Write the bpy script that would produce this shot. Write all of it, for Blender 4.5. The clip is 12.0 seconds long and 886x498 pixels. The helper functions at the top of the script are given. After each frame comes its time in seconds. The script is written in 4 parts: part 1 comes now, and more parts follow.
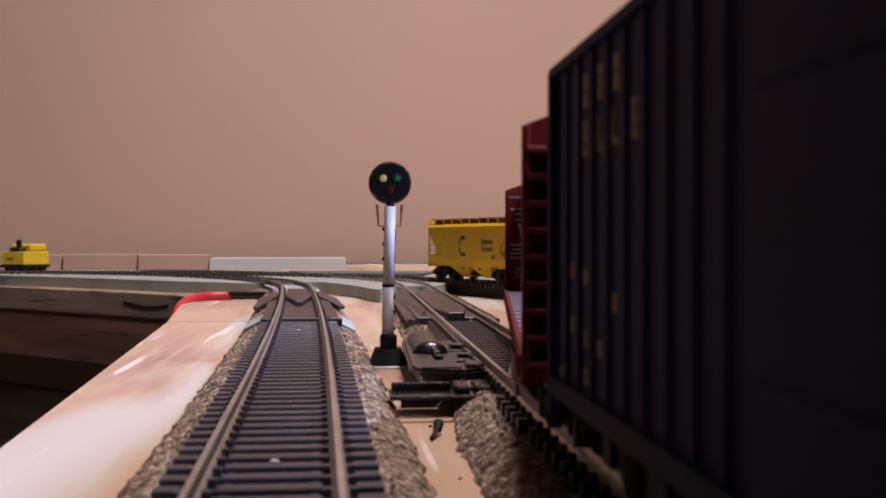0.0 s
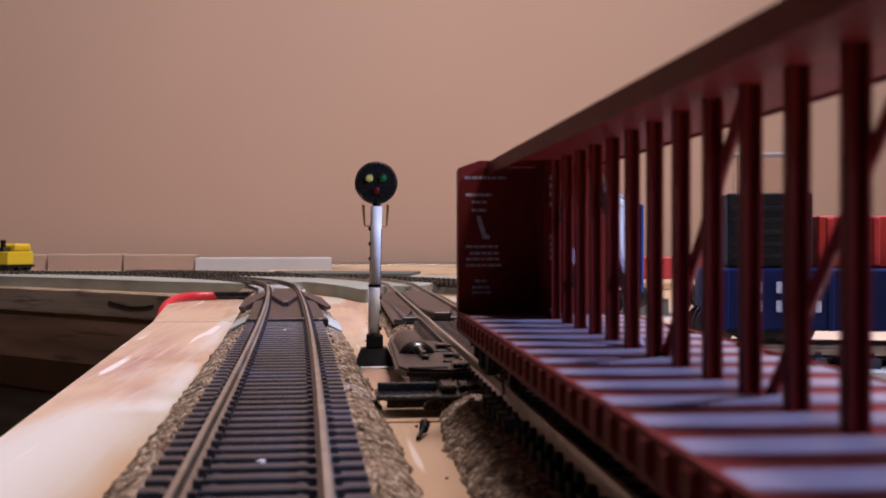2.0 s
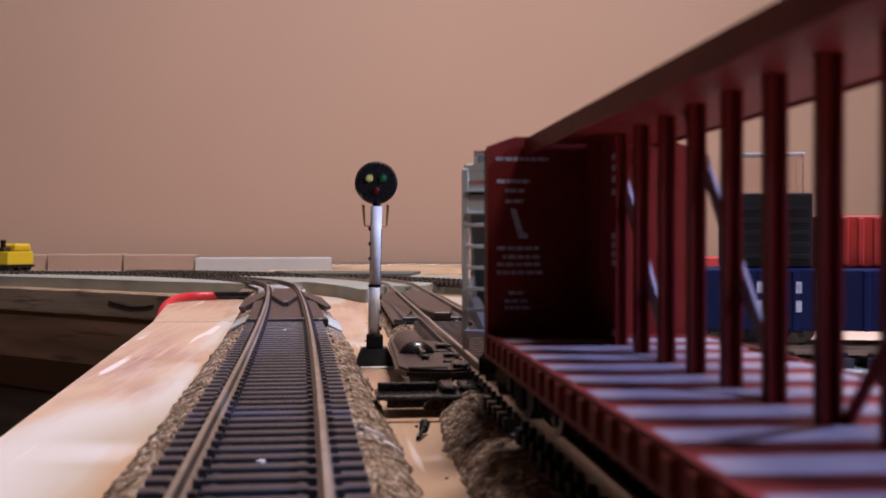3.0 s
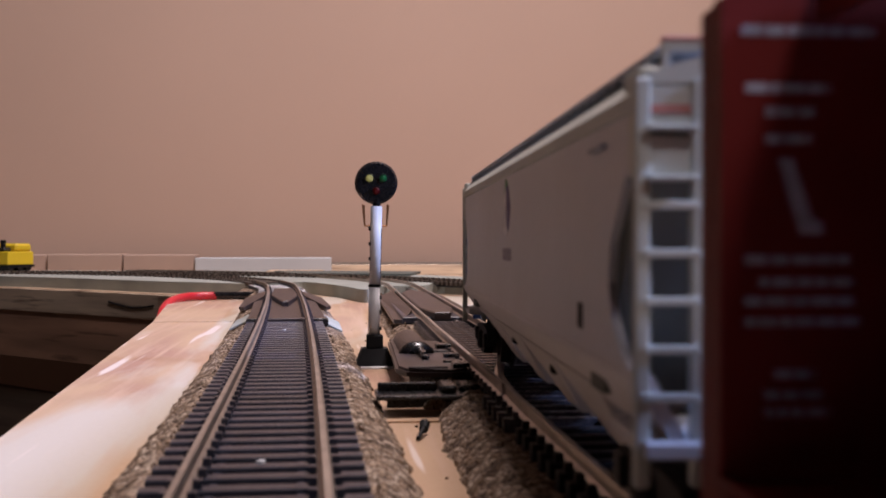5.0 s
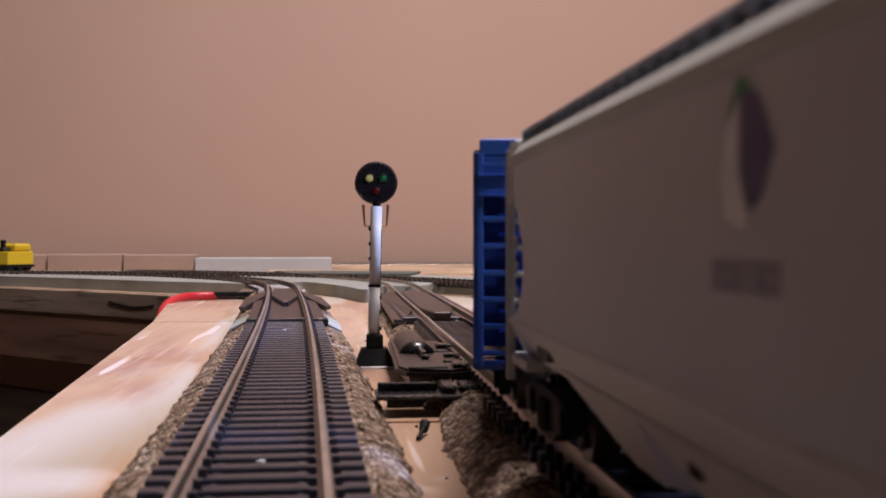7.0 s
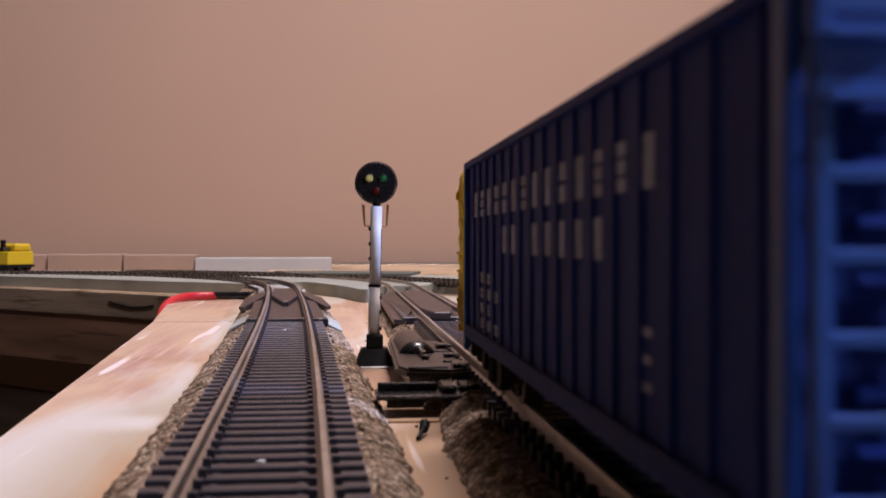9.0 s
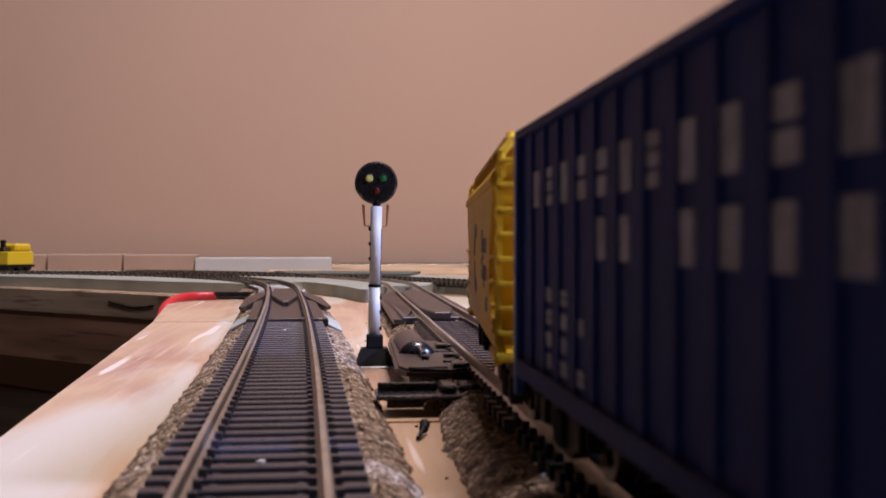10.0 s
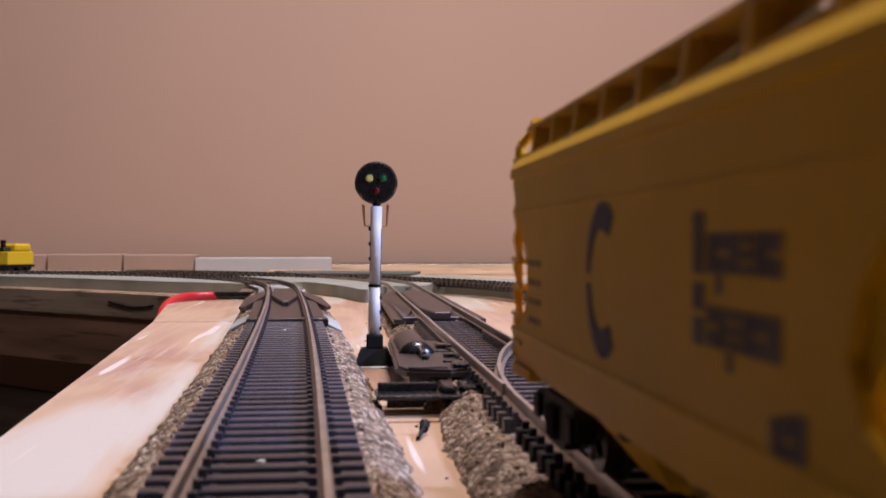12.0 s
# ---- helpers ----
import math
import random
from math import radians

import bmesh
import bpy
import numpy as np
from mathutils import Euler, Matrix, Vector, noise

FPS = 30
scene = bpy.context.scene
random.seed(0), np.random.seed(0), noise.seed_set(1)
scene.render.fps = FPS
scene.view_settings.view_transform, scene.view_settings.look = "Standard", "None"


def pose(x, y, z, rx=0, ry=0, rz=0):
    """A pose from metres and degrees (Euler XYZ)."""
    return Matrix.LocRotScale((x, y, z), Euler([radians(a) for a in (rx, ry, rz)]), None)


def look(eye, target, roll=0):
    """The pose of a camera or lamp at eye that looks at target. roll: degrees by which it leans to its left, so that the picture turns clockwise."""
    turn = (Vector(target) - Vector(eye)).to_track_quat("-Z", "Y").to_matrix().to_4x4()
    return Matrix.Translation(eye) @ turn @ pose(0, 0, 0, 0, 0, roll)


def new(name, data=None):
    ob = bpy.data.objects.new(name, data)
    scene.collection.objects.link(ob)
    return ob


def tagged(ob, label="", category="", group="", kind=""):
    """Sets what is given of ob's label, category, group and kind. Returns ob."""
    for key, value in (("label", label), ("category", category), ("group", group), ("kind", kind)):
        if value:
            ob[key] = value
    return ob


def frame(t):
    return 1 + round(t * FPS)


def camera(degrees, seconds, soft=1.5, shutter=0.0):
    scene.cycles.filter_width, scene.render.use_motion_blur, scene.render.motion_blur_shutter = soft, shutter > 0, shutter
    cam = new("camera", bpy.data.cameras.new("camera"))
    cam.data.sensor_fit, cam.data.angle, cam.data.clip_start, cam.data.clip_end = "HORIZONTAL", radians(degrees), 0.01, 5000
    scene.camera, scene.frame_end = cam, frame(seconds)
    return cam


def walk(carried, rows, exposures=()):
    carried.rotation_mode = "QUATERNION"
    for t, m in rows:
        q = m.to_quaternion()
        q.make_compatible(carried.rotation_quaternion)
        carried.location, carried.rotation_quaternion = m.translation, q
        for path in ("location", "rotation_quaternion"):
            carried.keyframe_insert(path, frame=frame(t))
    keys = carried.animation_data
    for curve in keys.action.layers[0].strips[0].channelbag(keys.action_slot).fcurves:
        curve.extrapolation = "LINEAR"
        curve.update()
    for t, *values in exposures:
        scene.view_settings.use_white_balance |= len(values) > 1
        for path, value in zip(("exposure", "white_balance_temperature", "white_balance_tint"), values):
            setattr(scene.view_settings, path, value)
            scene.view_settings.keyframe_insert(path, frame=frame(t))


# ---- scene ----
# Lengths in the build functions are millimetres; MM turns them into metres.
MM = 0.001
cam = camera(43.6, 12.0, soft=1.75, shutter=0.6)
EYE = (0.0, 0.0, 0.0383)


def aim(turn, dip=-0.42):
    """Camera pose: degrees turned to the right of the main line, and dip."""
    return pose(*EYE, 90 + dip, 0, -turn)


walk(cam, [(0.0, aim(4.65)), (1.6, aim(4.65)), (1.7, aim(4.66)), (1.8, aim(5.12)), (1.9, aim(5.36)),
           (2.0, aim(5.36)), (12.0, aim(5.36))])
cam.data.dof.use_dof = True
cam.data.dof.focus_distance = 0.42
cam.data.dof.aperture_fstop = 54.0

# ---- light ----
world = bpy.data.worlds.new("room_dark")
scene.world = world
world.use_nodes = True
world.node_tree.nodes["Background"].inputs[0].default_value = (1.0, 0.8, 0.65, 1)
world.node_tree.nodes["Background"].inputs[1].default_value = 0.004


def area_lamp(name, at, target, size, watts, colour, size_y=None):
    data = bpy.data.lights.new(name, "AREA")
    data.shape, data.size, data.energy, data.color = "RECTANGLE", size, watts, colour
    data.size_y = size_y or size
    lamp = new(name, data)
    lamp.matrix_world = look(at, target)
    return lamp


area_lamp("ceiling_lamp_light", (0.22, 0.66, 1.37), (0.22, 0.67, 0.0), 0.34, 22.0, (1.0, 0.845, 0.87))
area_lamp("rear_lamp_light", (0.48, -0.75, 1.35), (0.0, 0.3, 0.0), 0.30, 12.0, (1.0, 0.86, 0.90))
spot = bpy.data.lights.new("work_lamp_light", "SPOT")
spot.energy, spot.color, spot.spot_size, spot.spot_blend, spot.shadow_soft_size = 125.0, (0.46, 0.56, 1.0), radians(38), 0.5, 0.08
new("work_lamp_light", spot).matrix_world = look((1.15, -0.06, 0.86), (0.0, 0.20, 0.0))
scene.view_settings.exposure = 0.0


# ---- materials ----
def material(name, colour, rough=0.5, metal=0.0, spread=0.12, scale=40.0, fine=400.0, bump=0.15, depth=0.0003,
             second=None, mask=0.55, spec=0.5, random_piece=0.0, stretch=(1, 1, 1)):
    """A surface with a mottled colour at two scales, uneven gloss and fine relief; scales in cycles a metre."""
    m = bpy.data.materials.new(name)
    m.use_nodes = True
    nt = m.node_tree
    n, l = nt.nodes, nt.links
    b = n["Principled BSDF"]
    tc = n.new("ShaderNodeTexCoord")
    mp = n.new("ShaderNodeMapping")
    mp.inputs["Scale"].default_value = stretch
    l.new(tc.outputs["Object"], mp.inputs["Vector"])
    big, small = n.new("ShaderNodeTexNoise"), n.new("ShaderNodeTexNoise")
    for t, s, d in ((big, scale, 4), (small, fine, 6)):
        t.inputs["Scale"].default_value = s
        t.inputs["Detail"].default_value = d
        l.new(mp.outputs[0], t.inputs["Vector"])
    ramp = n.new("ShaderNodeValToRGB")
    lo = [max(0, c * (1 - spread)) for c in colour]
    hi = [min(1, c * (1 + spread)) for c in colour]
    ramp.color_ramp.elements[0].color, ramp.color_ramp.elements[1].color = (*lo, 1), (*hi, 1)
    ramp.color_ramp.elements[0].position, ramp.color_ramp.elements[1].position = 0.3, 0.7
    l.new(big.outputs[0], ramp.inputs[0])
    out = ramp.outputs[0]
    if second:
        r2 = n.new("ShaderNodeValToRGB")
        r2.color_ramp.elements[0].position, r2.color_ramp.elements[1].position = mask, mask + 0.12
        l.new(small.outputs[0], r2.inputs[0])
        mix = n.new("ShaderNodeMixRGB")
        l.new(r2.outputs[0], mix.inputs[0])
        l.new(out, mix.inputs[1])
        mix.inputs[2].default_value = (*second, 1)
        out = mix.outputs[0]
    if random_piece:
        oi, mr, mu = n.new("ShaderNodeObjectInfo"), n.new("ShaderNodeMapRange"), n.new("ShaderNodeMixRGB")
        mr.inputs[3].default_value, mr.inputs[4].default_value = 1 - random_piece, 1 + random_piece
        l.new(oi.outputs["Random"], mr.inputs[0])
        mu.blend_type, mu.inputs[0].default_value = "MULTIPLY", 1
        l.new(out, mu.inputs[1])
        l.new(mr.outputs[0], mu.inputs[2])
        out = mu.outputs[0]
    l.new(out, b.inputs["Base Color"])
    rr = n.new("ShaderNodeMapRange")
    rr.inputs[3].default_value, rr.inputs[4].default_value = max(0, rough - 0.1), min(1, rough + 0.1)
    l.new(small.outputs[0], rr.inputs[0])
    l.new(rr.outputs[0], b.inputs["Roughness"])
    b.inputs["Metallic"].default_value = metal
    b.inputs["Specular IOR Level"].default_value = spec
    bp = n.new("ShaderNodeBump")
    bp.inputs["Strength"].default_value, bp.inputs["Distance"].default_value = bump, depth
    l.new(small.outputs[0], bp.inputs["Height"])
    l.new(bp.outputs[0], b.inputs["Normal"])
    return m


WALL = material("wall_paint", (0.60, 0.437, 0.352), 0.75, spread=0.03, scale=2.5, fine=260, bump=0.12, depth=0.001)
# unseen walls and ceiling, kept dark to hold down bounced light
DARKWALL = material("unseen_dark_wall", (0.11, 0.075, 0.055), 0.6, spread=0.25, scale=6, fine=90, stretch=(4, 4, 0.3))
CEILING = material("unseen_dull_ceiling", (0.26, 0.23, 0.20), 0.8, spread=0.03, scale=2, fine=200)
CARPET = material("floor_carpet", (0.12, 0.09, 0.07), 0.95, scale=6, fine=500, bump=0.5, depth=0.003)


def plank_material(name, smear):
    """Peach pine with pinkish brown patches, long smears of white, fine grain and a few pale scratches along the board."""
    m = material(name, (0.52, 0.35, 0.215), 0.45, spread=0.06, scale=30, fine=700, bump=0.15)
    n, l = m.node_tree.nodes, m.node_tree.links
    b = n["Principled BSDF"]
    tc = n.new("ShaderNodeTexCoord")

    def layer(below, scale, stretch, lo, hi, colour, turn=-3.0, detail=4.0, distort=0.0, blend="MIX", shift=0.0):
        mp, t, r, mix = n.new("ShaderNodeMapping"), n.new("ShaderNodeTexNoise"), n.new("ShaderNodeValToRGB"), n.new("ShaderNodeMixRGB")
        mp.inputs["Scale"].default_value, mp.inputs["Rotation"].default_value = stretch, (0, 0, radians(turn))
        mp.inputs["Location"].default_value = (shift, shift, 0)
        t.inputs["Scale"].default_value, t.inputs["Detail"].default_value, t.inputs["Distortion"].default_value = scale, detail, distort
        r.color_ramp.elements[0].position, r.color_ramp.elements[1].position = lo, hi
        l.new(tc.outputs["Object"], mp.inputs["Vector"])
        l.new(mp.outputs[0], t.inputs["Vector"])
        l.new(t.outputs[0], r.inputs[0])
        l.new(r.outputs[0], mix.inputs[0])
        l.new(below, mix.inputs[1])
        mix.blend_type = blend
        mix.inputs[2].default_value = (*colour, 1)
        return mix.outputs[0]

    out = b.inputs["Base Color"].links[0].from_socket
    out = layer(out, 30.0, (1, 0.3, 1), 0.46, 0.66, (0.42, 0.24, 0.17), distort=0.5)
    out = layer(out, 300.0, (1, 0.03, 1), 0.5, 0.7, (0.58, 0.40, 0.28), detail=3.0)
    out = layer(out, 20.0, (1.0, 0.14, 1.0), smear, smear + 0.06, (0.57, 0.51, 0.42), turn=-4.5, detail=8.0, distort=0.35, shift=1.31)
    out = layer(out, 160.0, (1.0, 0.05, 1.0), 0.66, 0.70, (0.74, 0.63, 0.55), turn=-4.0, detail=2.0)
    l.new(out, b.inputs["Base Color"])
    return m


PLANK = plank_material("pine_plank_smeared", 0.478)
PLANK_BARE = plank_material("pine_plank_bare", 0.58)


def cork_material():
    """Pressed cork crumbs: every crumb its own brown, with dark joints between them."""
    m = material("cork_crumb", (0.3, 0.2, 0.13), 0.85, fine=900, bump=0.4)
    n, l = m.node_tree.nodes, m.node_tree.links
    b = n["Principled BSDF"]
    tc, v, v2, r, e, mix, bp = (n.new("ShaderNodeTexCoord"), n.new("ShaderNodeTexVoronoi"), n.new("ShaderNodeTexVoronoi"), n.new("ShaderNodeValToRGB"), n.new("ShaderNodeValToRGB"),
                                n.new("ShaderNodeMixRGB"), n.new("ShaderNodeBump"))
    for x in (v, v2):
        x.inputs["Scale"].default_value = 720.0
        l.new(tc.outputs["Object"], x.inputs["Vector"])
    v2.feature = "DISTANCE_TO_EDGE"
    cr = r.color_ramp
    cr.elements[0].color, cr.elements[1].color = (0.10, 0.065, 0.04, 1), (0.54, 0.44, 0.34, 1)
    k = cr.elements.new(0.45)
    k.color = (0.31, 0.215, 0.14, 1)
    sep = n.new("ShaderNodeSeparateColor")
    l.new(v.outputs["Color"], sep.inputs[0])
    l.new(sep.outputs[0], r.inputs[0])
    e.color_ramp.elements[0].position, e.color_ramp.elements[1].position = 0.0, 0.14
    e.color_ramp.elements[0].color = (0.25, 0.2, 0.18, 1)
    l.new(v2.outputs["Distance"], e.inputs[0])
    mix.blend_type, mix.inputs[0].default_value = "MULTIPLY", 1.0
    l.new(r.outputs[0], mix.inputs[1])
    l.new(e.outputs[0], mix.inputs[2])
    l.new(mix.outputs[0], b.inputs["Base Color"])
    bp.inputs["Strength"].default_value, bp.inputs["Distance"].default_value = 1.0, 0.0008
    l.new(v2.outputs["Distance"], bp.inputs["Height"])
    l.new(bp.outputs[0], b.inputs["Normal"])
    return m


PALEWOOD = material("pale_plywood", (0.62, 0.46, 0.32), 0.5, spread=0.12, scale=14, fine=200, stretch=(0.2, 1, 1))
BEAM = material("dark_beam", (0.38, 0.23, 0.155), 0.55, spread=0.6, scale=26, fine=90, stretch=(0.14, 0.14, 1.6), bump=0.2, second=(0.15, 0.085, 0.055), mask=0.56)
OLDWOOD = material("weathered_wood", (0.78, 0.60, 0.45), 0.6, spread=0.4, scale=40, fine=110, stretch=(0.14, 0.14, 2.2), bump=0.3, second=(0.33, 0.23, 0.16), mask=0.58)
CORK = cork_material()
FOAM = material("grey_foam", (0.34, 0.365, 0.34), 0.85, spread=0.14, scale=40, fine=500, bump=0.3)
DUSTY = material("dusty_board", (0.20, 0.145, 0.105), 0.8, spread=0.5, scale=30, fine=200, stretch=(0.12, 0.12, 1.5), bump=0.3)
TIE_MATT = material("turnout_tie_plastic", (0.042, 0.041, 0.049), 0.27, spread=0.25, scale=300, fine=1800, bump=0.2, depth=0.0002, random_piece=0.3, spec=0.4)
# turnout tie plastic again, darkened for the shade under the train
TIE_SHADE = material("shaded_tie_plastic", (0.010, 0.010, 0.012), 0.6, spread=0.25, scale=300, fine=1800, bump=0.2, depth=0.0002, random_piece=0.3, spec=0.15)
# paler brown for the ties beyond raise_from
TIE_FAR = material("brown_tie_plastic", (0.075, 0.058, 0.048), 0.7, spread=0.25, scale=300, fine=1800, bump=0.2, depth=0.0002, random_piece=0.2, spec=0.2)
TIE = material("tie_plastic", (0.024, 0.027, 0.044), 0.32, spec=0.5, spread=0.25, scale=300, fine=1800, bump=0.25, depth=0.0002, random_piece=0.3)
RAIL = material("nickel_rail", (0.44, 0.39, 0.345), 0.38, metal=0.9, spread=0.2, scale=150, fine=900, bump=0.1)
BROWNPL = material("brown_plastic", (0.040, 0.028, 0.026), 0.36, spread=0.15, scale=120, fine=900, bump=0.12, spec=0.32)
BLACKMAT = material("matt_black_plastic", (0.010, 0.010, 0.011), 0.7, spread=0.3, scale=150, fine=900, bump=0.06, spec=0.2)
BLACKPL = material("black_plastic", (0.008, 0.008, 0.009), 0.28, spread=0.3, scale=150, fine=900, bump=0.06)
NAVY = material("navy_paint", (0.010, 0.016, 0.066), 0.55, spread=0.15, scale=80, fine=900, bump=0.05, spec=0.06)
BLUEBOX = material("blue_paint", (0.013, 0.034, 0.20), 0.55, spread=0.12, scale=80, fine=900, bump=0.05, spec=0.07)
# the same blue made lighter, as light falls on the end fittings
BLUELIT = material("lit_blue_paint", (0.02, 0.078, 0.31), 0.4, spread=0.12, scale=80, fine=900, bump=0.05)
REDP = material("oxide_red_paint", (0.175, 0.022, 0.020), 0.5, spread=0.15, scale=90, fine=900, bump=0.06, spec=0.1)
# pale violet as lit: cool lamplight put into deck boards and braces
DECKM = material("lit_deck_paint", (0.28, 0.235, 0.295), 0.45, spread=0.15, scale=120, fine=900, bump=0.06)
GREYP = material("light_grey_paint", (0.55, 0.57, 0.62), 0.42, spread=0.06, scale=30, fine=700, bump=0.04, spec=0.55)
GREYEND = material("pale_green_grey", (0.54, 0.58, 0.54), 0.5, spread=0.06, scale=60, fine=700, bump=0.05)
WALKM = material("roofwalk_grey", (0.29, 0.33, 0.41), 0.5, spread=0.2, scale=200, fine=900)
YELP = material("yellow_paint", (0.77, 0.465, 0.025), 0.5, spread=0.08, scale=40, fine=700, bump=0.04, spec=0.15)
# dark brown stands for the shadow under the yellow car's running boards
YELTROUGH = material("shaded_hatch_trough", (0.10, 0.055, 0.014), 0.6, spread=0.2, scale=200, fine=900)
YELWALK = material("ochre_roofwalk", (0.55, 0.31, 0.045), 0.6, spread=0.2, scale=200, fine=900)
YELEND = material("golden_yellow_plastic", (0.76, 0.46, 0.025), 0.45, spread=0.06, scale=60, fine=700, spec=0.3)
YELTOY = material("toy_yellow", (0.80, 0.58, 0.03), 0.4, spread=0.04, scale=40, fine=700)
WHITEP = material("white_paint", (0.75, 0.74, 0.74), 0.5, spread=0.05, scale=200, fine=900, bump=0.05)
EMBLEM_W = material("bright_white_print", (0.90, 0.90, 0.92), 0.5, spread=0.04, scale=200, fine=900)
# dull grey of the far board; painted shade on the grey slope sheets
DULLGREY = material("dull_grey_and_slope_shade", (0.13, 0.145, 0.135), 0.7, spread=0.2, scale=90, fine=700, spec=0.15)
INK_W = material("white_lettering", (0.42, 0.45, 0.58), 0.6, spread=0.25, scale=700, fine=1500)
INK_Y = material("yellow_lettering", (0.42, 0.33, 0.08), 0.6, spread=0.25, scale=700, fine=1500)
INK_N = material("dark_blue_lettering", (0.022, 0.022, 0.06), 0.6, spread=0.2, scale=400, fine=1500)
INK_B = material("faint_brown_lettering", (0.36, 0.21, 0.05), 0.6, spread=0.2, scale=400, fine=1500)
INK_F = material("faded_violet_lettering", (0.10, 0.075, 0.07), 0.6, spread=0.3, scale=500, fine=1500)
INK_P = material("faint_violet_lettering", (0.36, 0.34, 0.45), 0.5, spread=0.1, scale=400, fine=1500)
INK_V = material("violet_lettering", (0.12, 0.09, 0.24), 0.6, spread=0.2, scale=400, fine=1500)
INK_G = material("green_lettering", (0.05, 0.30, 0.10), 0.6, spread=0.2, scale=400, fine=1500)
STEEL = material("blackened_steel", (0.010, 0.010, 0.011), 0.65, spec=0.2, spread=0.3, scale=300, fine=900)
TREAD = material("wheel_metal", (0.07, 0.06, 0.055), 0.4, metal=0.9, spread=0.2, scale=300, fine=900)
REDTUBE = material("red_plastic", (0.55, 0.02, 0.03), 0.35, spread=0.06, scale=60, fine=700)
REDBOX = material("red_container_paint", (0.45, 0.03, 0.025), 0.45, spread=0.08, scale=60, fine=700)
FADEDRED = material("faded_red_paint", (0.50, 0.22, 0.19), 0.6, spread=0.15, scale=300, fine=900)
PINKBLOCK = material("pinkish_block", (0.47, 0.34, 0.275), 0.7, spread=0.08, scale=20, fine=300)
WHITEBLOCK = material("white_block", (0.55, 0.58, 0.61), 0.7, spread=0.05, scale=20, fine=300)
BRASS = material("brass_wire", (0.45, 0.22, 0.10), 0.35, metal=0.9, spread=0.1, scale=200, fine=900)


def lens_material(name, colour, glow):
    m = material(name, colour, 0.15, spread=0.05, scale=300, fine=900, bump=0.02)
    b = m.node_tree.nodes["Principled BSDF"]
    b.inputs["Emission Color"].default_value = (*colour, 1)
    b.inputs["Emission Strength"].default_value = glow
    return m


LENS_Y = lens_material("yellow_lens", (0.55, 0.50, 0.17), 0.18)
LENS_G = lens_material("green_lens", (0.015, 0.14, 0.045), 0.05)
LENS_R = lens_material("red_lens", (0.11, 0.008, 0.008), 0.0)


# ---- mesh helpers ----
def box(bm, x0, x1, y0, y1, z0, z1, bevel=0.0, m=None):
    r = bmesh.ops.create_cube(bm, size=1.0)
    vs = r["verts"]
    for v in vs:
        v.co = ((x0 + x1) / 2 + v.co.x * (x1 - x0), (y0 + y1) / 2 + v.co.y * (y1 - y0), (z0 + z1) / 2 + v.co.z * (z1 - z0))
    if bevel:
        es = list({e for v in vs for e in v.link_edges})
        r = bmesh.ops.bevel(bm, geom=es, offset=bevel, segments=1, affect="EDGES")
        vs = r["verts"]
    if m is not None:
        bmesh.ops.transform(bm, matrix=m, verts=vs)
    return bm


def rod(bm, p, q, r, n=8, r2=None):
    p, q = Vector(p), Vector(q)
    d = q - p
    made = bmesh.ops.create_cone(bm, cap_ends=True, segments=n, radius1=r, radius2=r if r2 is None else r2, depth=d.length)
    turn = d.to_track_quat("Z", "Y").to_matrix().to_4x4()
    bmesh.ops.transform(bm, matrix=Matrix.Translation((p + q) / 2) @ turn, verts=made["verts"])
    return bm


def prism(bm, outline, a0, a1, axis="y"):
    """A solid with that outline: (x, z) drawn along y, (x, y) along z, or (y, z) along x."""
    def at(u, v, a):
        return {"y": (u, a, v), "z": (u, v, a), "x": (a, u, v)}[axis]
    lo = [bm.verts.new(at(u, v, a0)) for u, v in outline]
    hi = [bm.verts.new(at(u, v, a1)) for u, v in outline]
    k = len(outline)
    faces = [bm.faces.new(lo), bm.faces.new(hi[::-1])]
    for i in range(k):
        faces.append(bm.faces.new((lo[i], hi[i], hi[(i + 1) % k], lo[(i + 1) % k])))
    bmesh.ops.recalc_face_normals(bm, faces=faces)
    return bm


def mesh_of(name, bm, mat, smooth=False):
    me = bpy.data.meshes.new(name)
    bmesh.ops.scale(bm, vec=(MM, MM, MM), verts=bm.verts)
    bm.to_mesh(me)
    bm.free()
    me.materials.append(mat)
    if smooth:
        for p in me.polygons:
            p.use_smooth = True
    return me


def part(name, bm, mat, parent=None, label="", at=None, smooth=False):
    """One mesh object of a bmesh in millimetres (or of a mesh), under a thing or a part."""
    me = bm if isinstance(bm, bpy.types.Mesh) else mesh_of(name, bm, mat, smooth)
    ob = new(name, me)
    ob.parent = parent
    if at is not None:
        ob.matrix_basis = at
    if label:
        tagged(ob, label)
    return ob


def thing(name, label, category, at=None, group="", kind=""):
    ob = new(name)
    ob.empty_display_size = 0.01
    if at is not None:
        ob.matrix_basis = at
    return tagged(ob, label, category, group, kind)


def mm(x, y, z, rx=0, ry=0, rz=0):
    return pose(x * MM, y * MM, z * MM, rx, ry, rz)


